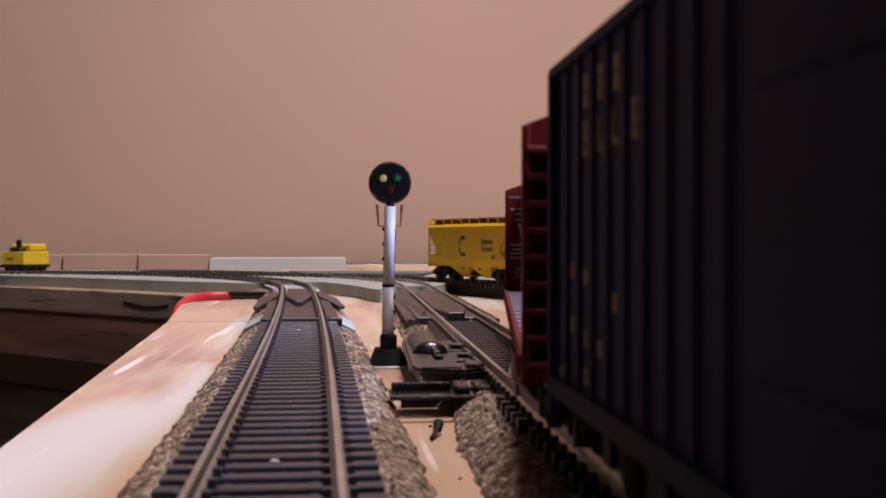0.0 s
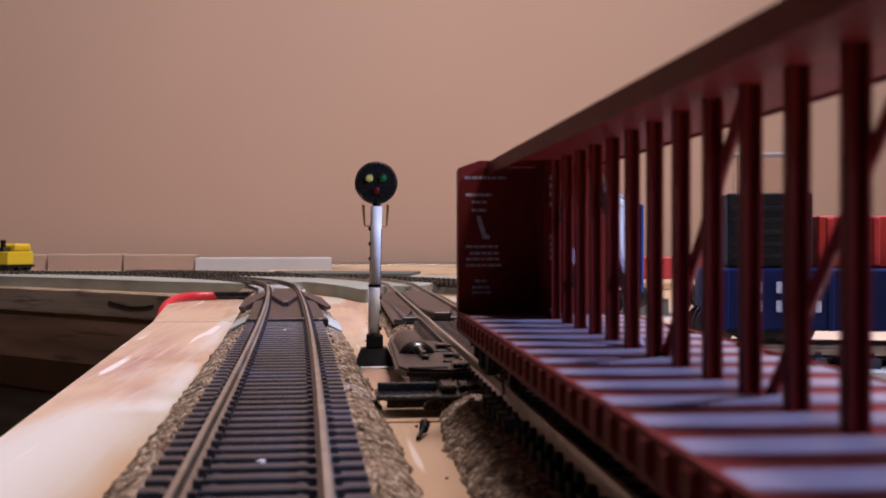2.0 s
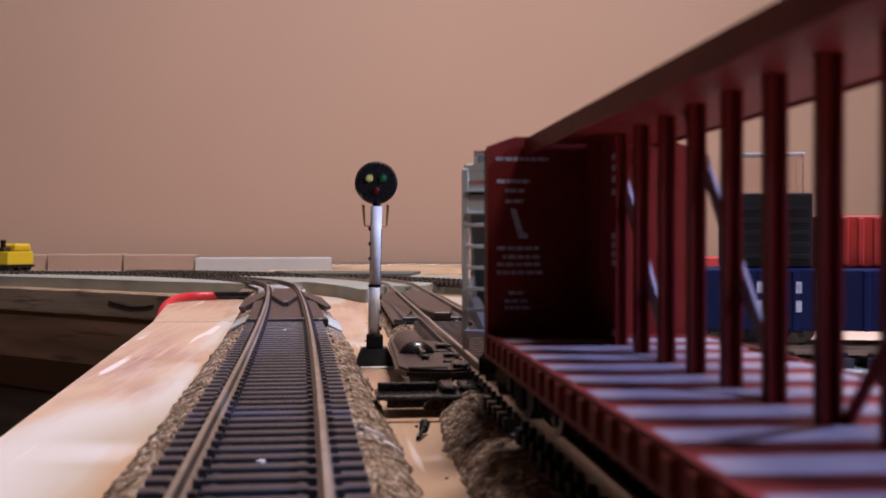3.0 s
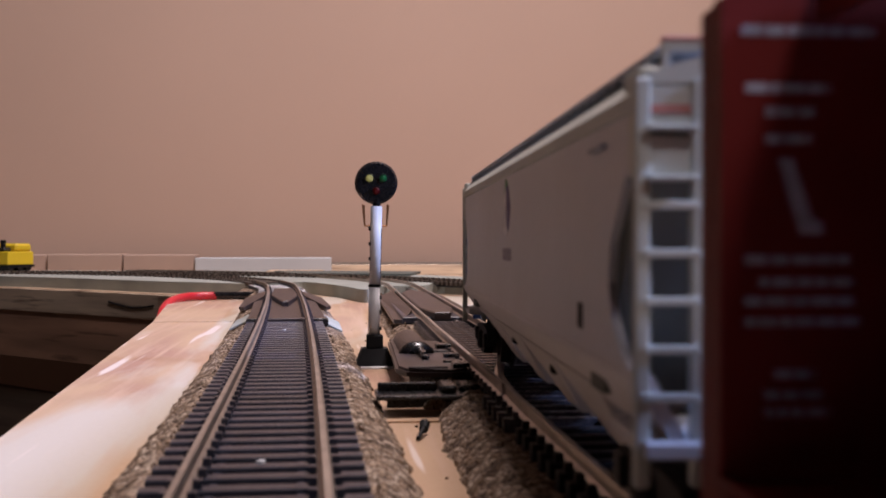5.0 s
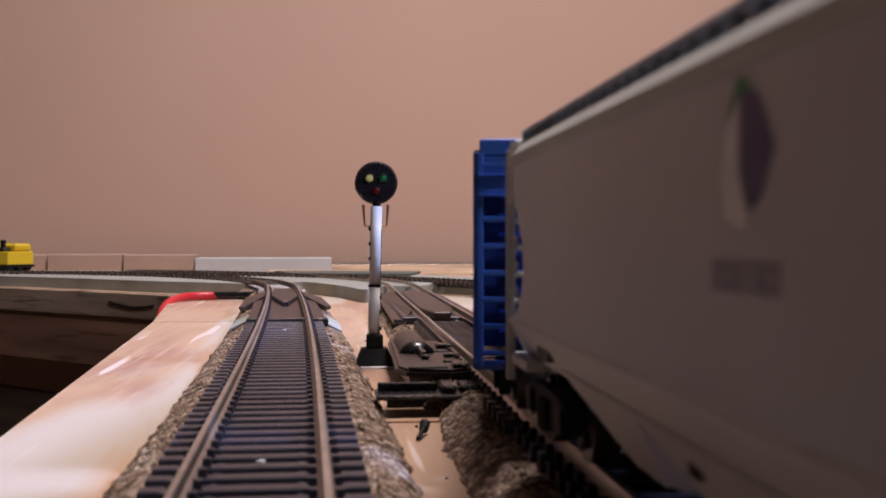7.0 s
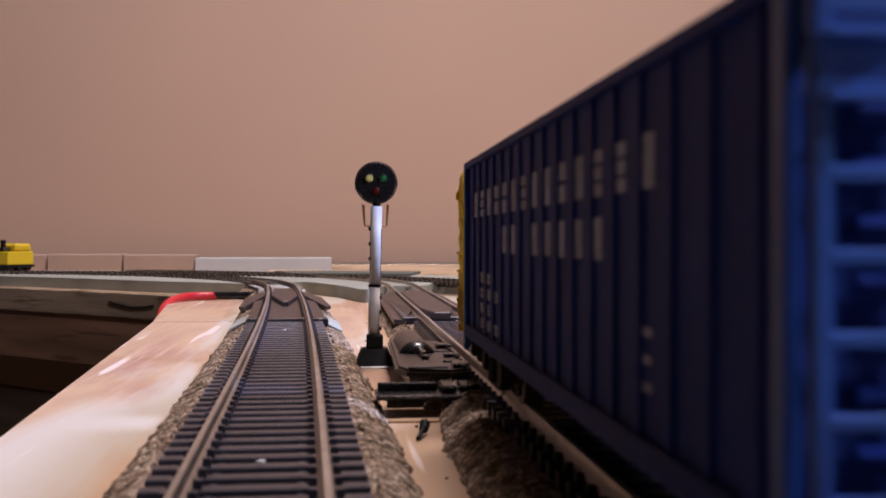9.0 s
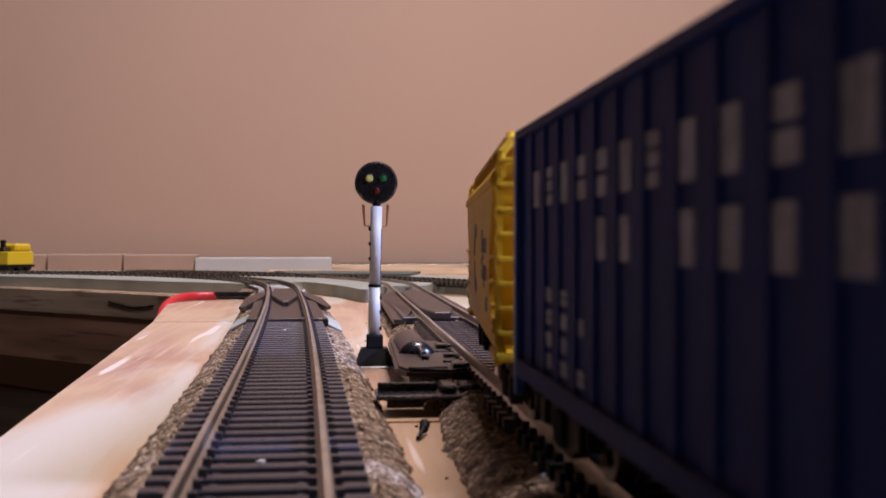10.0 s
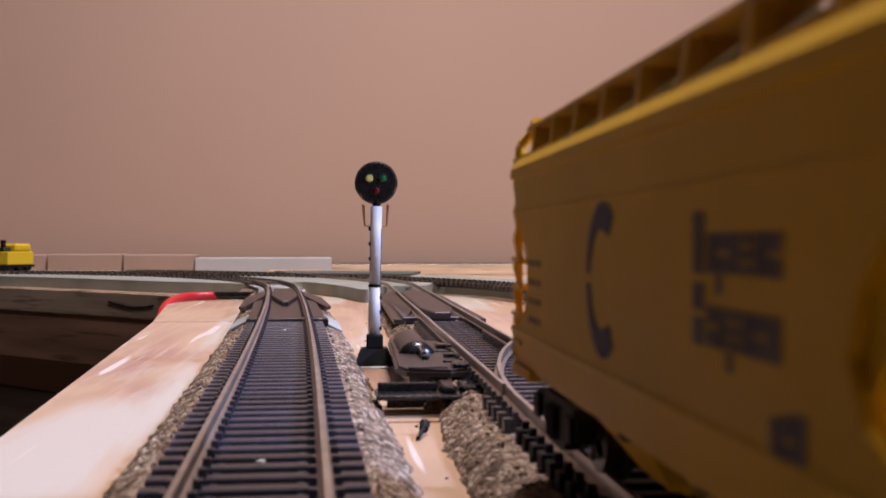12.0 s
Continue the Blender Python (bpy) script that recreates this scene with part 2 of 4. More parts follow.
# ---- the lines of the tracks ----
class Line:
    """A track's centre line of straights and arcs; heading in degrees to the right of +y."""

    def __init__(self, x, y, heading, pieces):
        self.pieces = []
        s = 0.0
        for length, turn in pieces:
            self.pieces.append((s, length, x, y, heading, turn))
            x, y, heading = self.go(x, y, heading, length, turn, length)
            s += length
        self.length = s

    def go(self, x, y, h, length, turn, s):
        if not turn:
            return x + s * math.sin(radians(h)), y + s * math.cos(radians(h)), h
        r = length / radians(turn)
        a = radians(h)
        b = a + s / r
        return x + r * (math.cos(a) - math.cos(b)), y + r * (math.sin(b) - math.sin(a)), math.degrees(b)

    def at(self, s):
        for s0, length, x, y, h, turn in self.pieces:
            if s <= s0 + length:
                break
        return self.go(x, y, h, length, turn, s - s0)


def arc(radius, turn):
    return (abs(radians(turn)) * radius, turn)


RAIL_TOP = 10.5
BACK = 700.0
TRAIN_LINE = Line(40.7, -BACK, 0, [(BACK + 190, 0), arc(412, 19), (126, 0), arc(457, -109), (900, 0)])
MAIN_LINE = Line(40.7, 190, 0, [(520, 0), arc(430, -60), (300, 0)])
NEAR_LINE = Line(-6.14 + 0.0306 * 300, -300, -1.75, [(500, 0), (200, -0.65), (240, -1.0), (70, -1.0), arc(400, -84), (800, 0)])


def sweep(bm, line, s0, s1, profile, step=12.0, closed=True, wobble=0.0, seed=0):
    """Draw a cross profile of (sideways, height) along a line."""
    rows = []
    k = max(1, int((s1 - s0) / step))
    for i in range(k + 1):
        x, y, h = line.at(s0 + (s1 - s0) * i / k)
        c, sn = math.cos(radians(h)), math.sin(radians(h))
        row = []
        for j, (u, z) in enumerate(profile):
            if wobble:
                w = noise.noise_vector(Vector((x * 0.35 + seed, y * 0.35, j * 5.3))) * wobble
                u, z = u + w.x, z + w.z * 0.6
            row.append(bm.verts.new((x + u * c, y - u * sn, z)))
        rows.append(row)
    m = len(profile)
    for a, b in zip(rows, rows[1:]):
        for j in range(m if closed else m - 1):
            bm.faces.new((a[j], a[(j + 1) % m], b[(j + 1) % m], b[j]))
    if closed:
        bm.faces.new(rows[0])
        bm.faces.new(rows[-1][::-1])
    bmesh.ops.recalc_face_normals(bm, faces=bm.faces)
    return bm


def rail_profile(u, dz=0.0):
    t = RAIL_TOP + dz
    return [(u - 1.1, t - 2.5), (u + 1.1, t - 2.5), (u + 0.35, t - 2.0), (u + 0.3, t - 0.95), (u + 0.5, t - 0.7),
            (u + 0.42, t), (u - 0.42, t), (u - 0.5, t - 0.7), (u - 0.3, t - 0.95), (u - 0.35, t - 2.0)]


def tie_mesh(mat, half=14.3):
    bm = bmesh.new()
    prism(bm, [(-1.65, 5.0), (1.65, 5.0), (1.6, 7.4), (1.4, 7.6), (-1.4, 7.6), (-1.6, 7.4)], -half, half, "x")
    for u in (-8.7, 8.7):
        for du in (-1.6, 1.6):
            box(bm, u + du - 0.55, u + du + 0.55, -0.75, 0.75, 7.5, 8.75)
    box(bm, -half + 4.0, half - 4.0, -0.4, 0.4, 5.0, 7.0)
    return mesh_of("tie", bm, mat)


TIE_MESH, TURNOUT_TIE_MESH, FAR_TIE_MESH = tie_mesh(TIE), tie_mesh(TIE_SHADE, 11.8), tie_mesh(TIE_FAR)


def track(name, label, line, s0, s1, spacing=6.77, rails=(-8.7, 8.7), ties=True, step=6.0, tie_from=None, tie_to=None, dz=0.0, skip=(0, 0), raise_from=1e9, tie=None):
    tie = tie or TIE_MESH
    t = thing(name, label, "track")
    for u in rails:
        part("rail", sweep(bmesh.new(), line, s0, s1, rail_profile(u, dz), step), RAIL, t)
    bm = bmesh.new()
    for u in (-5.6, 5.6):
        sweep(bm, line, s0, s1, [(u - 0.5, 5.2), (u + 0.5, 5.2), (u + 0.5, 7.0 + dz), (u - 0.5, 7.0 + dz)], step)
    part("tie_web", bm, TIE, t)
    if ties:
        s = s0 if tie_from is None else tie_from
        while s < (s1 if tie_to is None else tie_to):
            x, y, h = line.at(s)
            if skip[0] < s < skip[1]:
                s += spacing
                continue
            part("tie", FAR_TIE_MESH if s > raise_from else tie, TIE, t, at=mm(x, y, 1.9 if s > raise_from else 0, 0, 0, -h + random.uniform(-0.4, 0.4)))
            s += spacing
    return t


def cork_bed(name, label, line, s0, s1, half=15.5, foot=21.5, step=1.6, drop=0.0):
    bm = bmesh.new()
    sweep(bm, line, s0, s1, [(-foot, -0.5), (-foot + 0.6, 0.8), (-foot + 3.0, 3.0), (-half - 0.4, 4.9), (-half + 2, 5.05), (0, 5.05),
                             (half - 2, 5.05), (half + 0.4, 4.9), (foot - 3.0, 3.0), (foot - 0.6, 0.8), (foot, -0.5)], step, wobble=1.5)
    bmesh.ops.translate(bm, vec=(0, 0, -drop), verts=bm.verts)
    grains = bmesh.new()
    for i in range(1500):
        s = s0 + (s1 - s0) * random.random() ** 1.3
        x, y, h = line.at(s)
        u = random.uniform(half - 1, foot - 1.5) * random.choice((-1, 1))
        z = 5.0 - (abs(u) - half) * 0.8
        c, sn = math.cos(radians(h)), math.sin(radians(h))
        r = random.uniform(0.25, 0.62)
        made = bmesh.ops.create_icosphere(grains, subdivisions=1, radius=r)
        bmesh.ops.transform(grains, matrix=Matrix.Translation((x + u * c, y - u * sn, z)) @ Euler((random.random() * 3, random.random() * 3, 0)).to_matrix().to_4x4()
                            @ Matrix.Diagonal((1, random.uniform(0.5, 1), 0.6, 1)), verts=made["verts"])
    tagged(part("cork_grains", grains, CORK), "loose brown cork grains on the roadbed shoulder", "cork", kind="stuff")
    return tagged(part(name, bm, CORK), label, "roadbed", kind="structure")

# ==== ROOM ====
def room():
    w = thing("wall_north", "plain warm beige painted room wall", "wall", kind="structure")
    bm = bmesh.new(); box(bm, -3200, 3200, 1750, 1850, -1000, 1400)
    part("wall_face", bm, WALL, w)
    for name, b in (("wall_south", (-3200, 3200, -2600, -2500, -1000, 1400)), ("wall_west", (-3300, -3202, -2500, 1750, -1000, 1400)),
                    ("wall_east", (3202, 3300, -2500, 1750, -1000, 1400))):
        bm = bmesh.new(); box(bm, *b)
        tagged(part(name, bm, DARKWALL), "unseen dark brown room wall that limits bounced light", "wall", kind="structure")
    bm = bmesh.new(); box(bm, -3300, 3300, -2600, 1850, 1402, 1500)
    tagged(part("ceiling", bm, CEILING), "unseen dull grey brown ceiling that limits bounced light", "ceiling", kind="structure")
    bm = bmesh.new(); box(bm, -3300, 3300, -2600, 1850, -1100, -1002)
    tagged(part("floor", bm, CARPET), "dark brown carpeted floor in shadow", "floor", kind="structure")


room()


def near_board():
    """Pine planks under the near tracks, with open joints between them."""
    for mat, outline in zip((PLANK, PLANK, PLANK_BARE, PLANK), ([(-30, -300), (-8, -300), (-34, 531), (-88, 531)], [(-88.2, 532.5), (-34, 532.5), (-41, 738), (-88, 738), (-100, 728), (-106, 700)],
                    [(-7.4, -300), (190, -300), (190, 233), (-23.5, 233)], [(-23.6, 233.9), (190, 233.9), (190, 760), (-40.5, 760)])):
        bm = bmesh.new()
        prism(bm, outline, -18, 0, "z")
        es = [e for e in bm.edges if abs(e.verts[0].co.z) < 0.1 and abs(e.verts[1].co.z) < 0.1]
        bmesh.ops.bevel(bm, geom=es, offset=0.7, segments=2, affect="EDGES")
        tagged(part("plank", bm, mat), "pine plank with whitish smears under the tracks", "plank", kind="structure")


near_board()


TABLE_EDGE = [(-1900, 1370), (-570, 1200), (-324, 1008), (-211, 905), (-128, 826), (-104, 792)]


def beside_edge(out):
    """The table's rounded front edge, moved outwards by so many millimetres."""
    moved = []
    for k, (x, y) in enumerate(TABLE_EDGE):
        p, q = Vector(TABLE_EDGE[max(0, k - 1)]), Vector(TABLE_EDGE[min(len(TABLE_EDGE) - 1, k + 1)])
        d = (q - p).normalized()
        moved.append((x + d.y * out, y - d.x * out))
    return moved


def back_table():
    bm = bmesh.new()
    prism(bm, TABLE_EDGE + [(-100, 762), (190.6, 762), (190.6, -300), (900, -300), (900, 1700), (-1900, 1700)], -18, -0.5, "z")
    tagged(part("table_top", bm, PALEWOOD), "pale plywood table top under the railway", "table", kind="structure")
    for name, label, mat, front, back, z0, z1 in (("table_fascia", "weathered brown wooden board along the table edge", OLDWOOD, 5.0, 0.5, -19.2, -1.2),
                                                  ("table_beam", "dark brown wooden beam below the table edge", BEAM, 2.5, -34.0, -58, -19.4)):
        bm = bmesh.new()
        prism(bm, beside_edge(front) + beside_edge(back)[::-1], z0, z1, "z")
        tagged(part(name, bm, mat), label, "board" if front > 4 else "beam", kind="structure")


back_table()


def table_legs():
    """Square wooden legs that carry the table top and the near planks."""
    leg = mesh_of("table_leg", box(bmesh.new(), -19, 19, -19, 19, -1002, -18.2, 1.0), BEAM)
    for x, y in ((-1700, 1500), (-900, 1500), (0, 1500), (850, 1500), (850, -250), (260, -250), (100, 500), (100, -250), (-60, 650)):
        tagged(part("table_leg", leg, BEAM, at=mm(x, y, 0)), "square brown wooden table leg on the carpet", "table leg", kind="structure")


table_legs()


def lower_board():
    bm = bmesh.new()
    prism(bm, [(-620, 1290), (-318, 1030), (-150, 868), (-145, 874), (-312, 1037), (-614, 1297)], -160, -90, "z")
    tagged(part("lower_board", bm, DUSTY), "dusty brown board below the table beam", "board", kind="structure")


lower_board()


def smooth_path(points, cuts=5):
    """A rounded curve through the points."""
    out = []
    for i in range(len(points) - 1):
        p0, p1, p2, p3 = (Vector(points[max(0, min(len(points) - 1, k))]) for k in (i - 1, i, i + 1, i + 2))
        for c in range(cuts):
            u = c / cuts
            out.append(tuple(0.5 * ((2 * p1) + (p2 - p0) * u + (2 * p0 - 5 * p1 + 4 * p2 - p3) * u * u + (3 * p1 - p0 - 3 * p2 + p3) * u ** 3)))
    return out + [tuple(points[-1])]


def foam():
    edge = smooth_path([(-1700, 1235), (-600, 1175), (-298, 985), (-200, 905), (-128, 838), (-66, 790), (-42, 780), (-36, 812), (-24, 815), (-9, 782), (4, 735), (13, 694), (20, 692),
                        (28, 735), (58, 748), (72, 806), (100, 766), (116, 700), (118, 640), (115, 560)])
    bm = bmesh.new()
    prism(bm, edge + [(170, 560), (175, 700), (140, 860), (60, 1000), (-80, 1110), (-300, 1165), (-1700, 1300)], -0.4, 8.2, "z")
    tagged(part("foam_roadbed", bm, FOAM), "grey foam roadbed sheet with a cut edge", "roadbed", kind="structure")


foam()
cork_bed("cork_roadbed_near", "crumbly brown cork roadbed strip under the track", NEAR_LINE, 230, 1090, 16.5, 23.5)
cork_bed("cork_roadbed_train", "crumbly brown cork roadbed strip under the turnout", TRAIN_LINE, BACK - 100, BACK + 480)
cork_bed("cork_roadbed_straight", "crumbly brown cork roadbed strip under the straight route", MAIN_LINE, 60, 500, drop=0.3)
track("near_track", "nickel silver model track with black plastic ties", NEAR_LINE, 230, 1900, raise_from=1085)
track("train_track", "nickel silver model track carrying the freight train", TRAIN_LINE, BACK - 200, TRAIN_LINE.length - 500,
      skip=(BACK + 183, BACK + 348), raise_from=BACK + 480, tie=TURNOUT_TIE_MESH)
MAIN_TRACK = track("main_track", "straight model track through the turnout", MAIN_LINE, 24, 1000, ties=False, dz=-0.06)


def turnout_ties():
    """Long ties that carry both routes, growing with the diverging line."""
    y = 190.0
    while y < 425:
        off = 0.0 if y < 195 else (y - 190) ** 2 / (2 * 412)
        bm = bmesh.new()
        right = 14.3 + min(off, 40 if y < 345 else 0)
        prism(bm, [(-1.45, 5.0), (1.45, 5.0), (1.3, 7.55), (-1.3, 7.55)], -9.4 if 218 < y < 262 else -12.4, right, "x")
        for u in (-8.7, 8.7):
            for du in (-1.6, 1.6):
                box(bm, u + du - 0.5, u + du + 0.5, -0.7, 0.7, 7.4, 8.6)
        part("tie", bm, TIE_MATT, MAIN_TRACK, at=mm(40.7, y, 0))
        y += 6.77
    for u, a, b in ((5.2, 300, 352), (-5.6 + 22, 318, 356)):
        bm = bmesh.new()
        box(bm, 40.7 + u - 0.4, 40.7 + u + 0.4, a, b, 7.4, 9.9, 0.15)
        part("guard_rail", bm, BLACKPL, MAIN_TRACK)


turnout_ties()


def rerailer(name, line, s0, s1, pointed=False):
    """Brown plastic ramps between and beside the rails, with arrow-shaped ends."""
    t = thing(name, "brown plastic rerailer ramp set into the track", "rerailer", group="rerailers")
    x, y, h = line.at((s0 + s1) / 2)
    t.matrix_basis = mm(x, y, 0, 0, 0, -h)
    L = (s1 - s0) / 2
    bm = bmesh.new()
    box(bm, -15.4, 15.4, -L - 92 if pointed else -L + 6, L, 5.1, 7.75, 0.3)
    part("base_plate", bm, BROWNPL if pointed else TIE, t)
    bm = bmesh.new()
    centre = [(-3.2, -L), (3.2, -L), (6.9, -L + 30), (6.9, L - 30), (2, L), (-2, L), (-6.9, L - 30), (-6.9, -L + 30)]
    if pointed:
        centre = [(-1.3, -L), (1.3, -L), (6.9, -L * 0.12), (5.5, L), (-5.5, L), (-6.9, -L * 0.12)]
    prism(bm, centre, 7.4, 10.2, "z")
    es = [e for e in bm.edges if min(v.co.z for v in e.verts) > 10]
    bmesh.ops.bevel(bm, geom=es, offset=0.5, segments=1, affect="EDGES")
    part("centre_ramp", bm, BROWNPL, t)
    for k in (-1, 1):
        bm = bmesh.new()
        side = [(k * 10.4, -L + 28), (k * 15.0, -L + 8), (k * 18.8, -L + 12), (k * 18.8, L), (k * 10.4, L)]
        if pointed:
            side = [(k * 10.4, 0), (k * 19.6, -L + 14), (k * 22.0, -L + 20), (k * 21.0, L * 0.45), (k * 10.4, L * 0.7)]
        prism(bm, side, 5.0, 9.4, "z")
        for v in bm.verts:
            if v.co.z > 9 and abs(v.co.x) > 12:
                v.co.z = 6.6
        part("side_ramp", bm, BROWNPL, t)
    if pointed:
        part("cross_bar", box(bmesh.new(), -7.4, 7.4, -L - 95, -L - 90, 6.0, 8.7, 0.3), BROWNPL, t)
        for k in (-1, 1):
            part("end_lug", box(bmesh.new(), min(k * 10.2, k * 15.6), max(k * 10.2, k * 15.6), -L - 95, -L - 84, 5.5, 8.6, 0.4), BLACKPL, t)
    return t


rerailer("rerailer", NEAR_LINE, 822, 962, True)
rerailer("rerailer", MAIN_LINE, 245, 445)


def switch_machine():
    t = thing("switch_machine", "brown and black plastic turnout switch machine with lever", "switch machine", mm(24, 300, 0))
    bm = bmesh.new()
    prism(bm, [(-10.2, -30), (-8.0, -37), (2.4, -40), (6.8, -37), (6.8, 34), (-4, 46), (-9, 42)], 6.0, 7.8, "z")
    es = [e for e in bm.edges if min(v.co.z for v in e.verts) > 7.7]
    bmesh.ops.bevel(bm, geom=es, offset=0.7, segments=2, affect="EDGES")
    cover = part("cover", bm, BROWNPL, t)
    part("raised_edge", box(bmesh.new(), -7.6, 2.0, -36.6, -35.4, 7.7, 8.3, 0.2), BROWNPL, cover)
    part("side_step", box(bmesh.new(), 2.6, 9.4, -35, -18, 5.0, 7.0, 0.4), BROWNPL, cover)
    bm = bmesh.new()
    prism(bm, [(-7.0, -31), (1.5, -35), (5.5, -33), (5.5, 32), (-4, 42), (-7, 38)], -0.2, 6.1, "z")
    part("base_plate", bm, BLACKPL, t)
    bm = bmesh.new()
    rod(bm, (-3.2, 2, 6.4), (-3.2, 40, 6.4), 4.6, 28)
    part("coil_cover", bm, BROWNPL, t, smooth=False)
    bm = bmesh.new()
    made = bmesh.ops.create_uvsphere(bm, u_segments=28, v_segments=14, radius=5.2)
    bmesh.ops.transform(bm, matrix=Matrix.Translation((-3.0, 1.5, 6.6)) @ Matrix.Diagonal((1, 0.8, 0.86, 1)), verts=made["verts"])
    part("dome", bm, BLACKPL, t, "shiny black round dome", smooth=True)
    bm = bmesh.new()
    rod(bm, (-2.2, -2.4, 8.8), (-1.9, -13.0, 8.5), 0.95, 12)
    box(bm, -2.9, -0.9, -17, -12.4, 7.7, 9.0, 0.4)
    part("lever", bm, BLACKPL, t)
    for x0, x1, y0, y1, z1 in ((2, 6.5, -24, -22, 8.4), (-1, 6.5, 2, 2.9, 8.2), (3.4, 7.6, 12, 18, 9.0), (3.4, 7.4, -12, -8, 8.8)):
        part("clip", box(bmesh.new(), x0, x1, y0, y1, 7.7, z1, 0.2), BLACKPL, t)
    part("latch", box(bmesh.new(), 3.2, 7.4, -36.5, -30, 7.6, 9.0, 0.4), BLACKPL, t)
    return t


switch_machine()


def throw_bar():
    t = thing("throw_bar", "black plastic throw bar across the turnout end", "throw bar", mm(8.0, 246, 0))
    bm = bmesh.new()
    box(bm, 0, 32, -6, 7, 3.6, 4.5, 0.2)
    part("channel", bm, BLACKPL, t)
    bm = bmesh.new()
    box(bm, 0.6, 14, 3, 4.2, 4.4, 6.4, 0.25)
    part("flange", bm, BLACKPL, t)
    bm = bmesh.new()
    box(bm, 14.6, 18, -2, 9, 4.4, 6.2, 0.5)
    part("slider", bm, BLACKPL, t)
    bm = bmesh.new()
    box(bm, 19, 27, 0, 10, 4.4, 6.0, 0.5)
    part("slider", bm, BLACKPL, t)
    bm = bmesh.new()
    # black block added as the shadow in the gap below the bar
    box(bm, 3.0, 31, 8, 11, -0.1, 3.7)
    part("foot", bm, BLACKPL, t)
    return t


throw_bar()


# ---- signal ----
def signal():
    t = thing("signal", "three-light railway signal with white mast and black base", "signal", mm(11.25, 340, 0))
    bm = bmesh.new()
    made = bmesh.ops.create_cone(bm, cap_ends=True, segments=4, radius1=8.6, radius2=5.6, depth=5.2)
    bmesh.ops.transform(bm, matrix=Matrix.Translation((-0.4, 0, 2.9)) @ pose(0, 0, 0, 0, 0, 45), verts=made["verts"])
    part("base", bm, BLACKMAT, t)
    bm = bmesh.new()
    box(bm, -2.9, 2.1, -2.8, 2.8, 5.4, 9.6, 0.4)
    part("socket", bm, BLACKMAT, t)
    bm = bmesh.new()
    box(bm, -7.0, 6.4, -9.4, 6, 0.0, 0.5)
    part("card_pad", bm, WHITEP, t)
    bm = bmesh.new()
    rod(bm, (-0.6, 0, 9.4), (-0.45, 0, 24.3), 1.8, 20)
    part("lower_mast", bm, WHITEP, t, smooth=True)
    bm = bmesh.new()
    rod(bm, (-0.4, 0, 24.2), (-0.4, 0, 25.0), 1.95, 20)
    part("collar", bm, BLACKPL, t)
    bm = bmesh.new()
    rod(bm, (-0.35, 0, 24.9), (0.15, 0, 48.9), 1.75, 20)
    part("mast", bm, WHITEP, t, smooth=True)
    bm = bmesh.new()
    rod(bm, (0.2, 0.2, 48.8), (0.2, 0.2, 51.0), 1.25, 16)
    box(bm, -0.9, 1.3, -0.4, 1.4, 49.4, 50.6, 0.2)
    part("neck", bm, BLACKPL, t)
    bm = bmesh.new()
    rod(bm, (0.1, 0.4, 56.1), (0.1, 1.8, 56.1), 6.55, 48)
    rod(bm, (0.1, -0.9, 56.1), (0.1, 0.5, 56.1), 5.9, 48, 6.55)
    part("target_disc", bm, BLACKPL, t)
    bm = bmesh.new()
    for x, z in ((-2.0, 57.4), (2.2, 57.4), (0.1, 53.6)):
        for a in range(0, 181, 15):
            c, sn = math.cos(radians(a)), math.sin(radians(a))
            c2, s2 = math.cos(radians(a + 15)), math.sin(radians(a + 15))
            if a < 180:
                rod(bm, (x + 1.35 * c, -1.6, z + 1.35 * sn), (x + 1.35 * c2, -1.6, z + 1.35 * s2), 0.16, 6)
    part("visor", bm, BLACKPL, t)
    for x, z, m, lab in ((-2.0, 57.4, LENS_Y, "pale yellow lens"), (2.2, 57.4, LENS_G, "dark green lens"), (0.1, 53.6, LENS_R, "dark red lens")):
        bm = bmesh.new()
        made = bmesh.ops.create_uvsphere(bm, u_segments=20, v_segments=10, radius=1.15)
        bmesh.ops.transform(bm, matrix=Matrix.Translation((x, -0.9, z)) @ Matrix.Diagonal((1, 0.6, 1, 1)), verts=made["verts"])
        part("lens", bm, m, t, lab, smooth=True)
    for x, lean in ((-3.4, -0.7), (3.3, 0.2)):
        bm = bmesh.new()
        rod(bm, (x, 0, 42.9), (x + lean, 0, 49.5), 0.25, 8)
        rod(bm, (x, 0, 42.9), (x * 0.3, 0, 42.9), 0.25, 8)
        rod(bm, (x, 0.6, 42.9), (x + lean + 0.5, 0.6, 49.3), 0.2, 8)
        part("bracket_wire", bm, BRASS, t)
    for x, zs in ((-1.95, (42.0, 37.4, 32.8)), (1.35, (21.0, 16.5, 11.5))):
        for z in zs:
            bm = bmesh.new()
            box(bm, x - 0.35, x + 0.35, -0.9, 0.9, z - 0.55, z + 0.55, 0.1)
            part("clip", bm, BLACKPL, t)
    bm = bmesh.new()
    rod(bm, (0.75, -0.6, 9.6), (1.7, -0.6, 42), 0.14, 6)
    part("wire", bm, BLACKPL, t)
    return t


signal()


# ---- train ----
# In each car x = 0 is the track's middle, z = 0 the rail top, and y runs from the leading end to the trailing end.
CARS, WHEELS = [], []


def travelled(t):
    return 50.0 * t + 0.6 * t * t


def line_pose(line, s, half_base):
    x0, y0, _ = line.at(s - half_base)
    x1, y1, _ = line.at(s + half_base)
    h = math.degrees(math.atan2(x1 - x0, y1 - y0))
    return mm((x0 + x1) / 2, (y0 + y1) / 2, RAIL_TOP, 0, 0, -h)


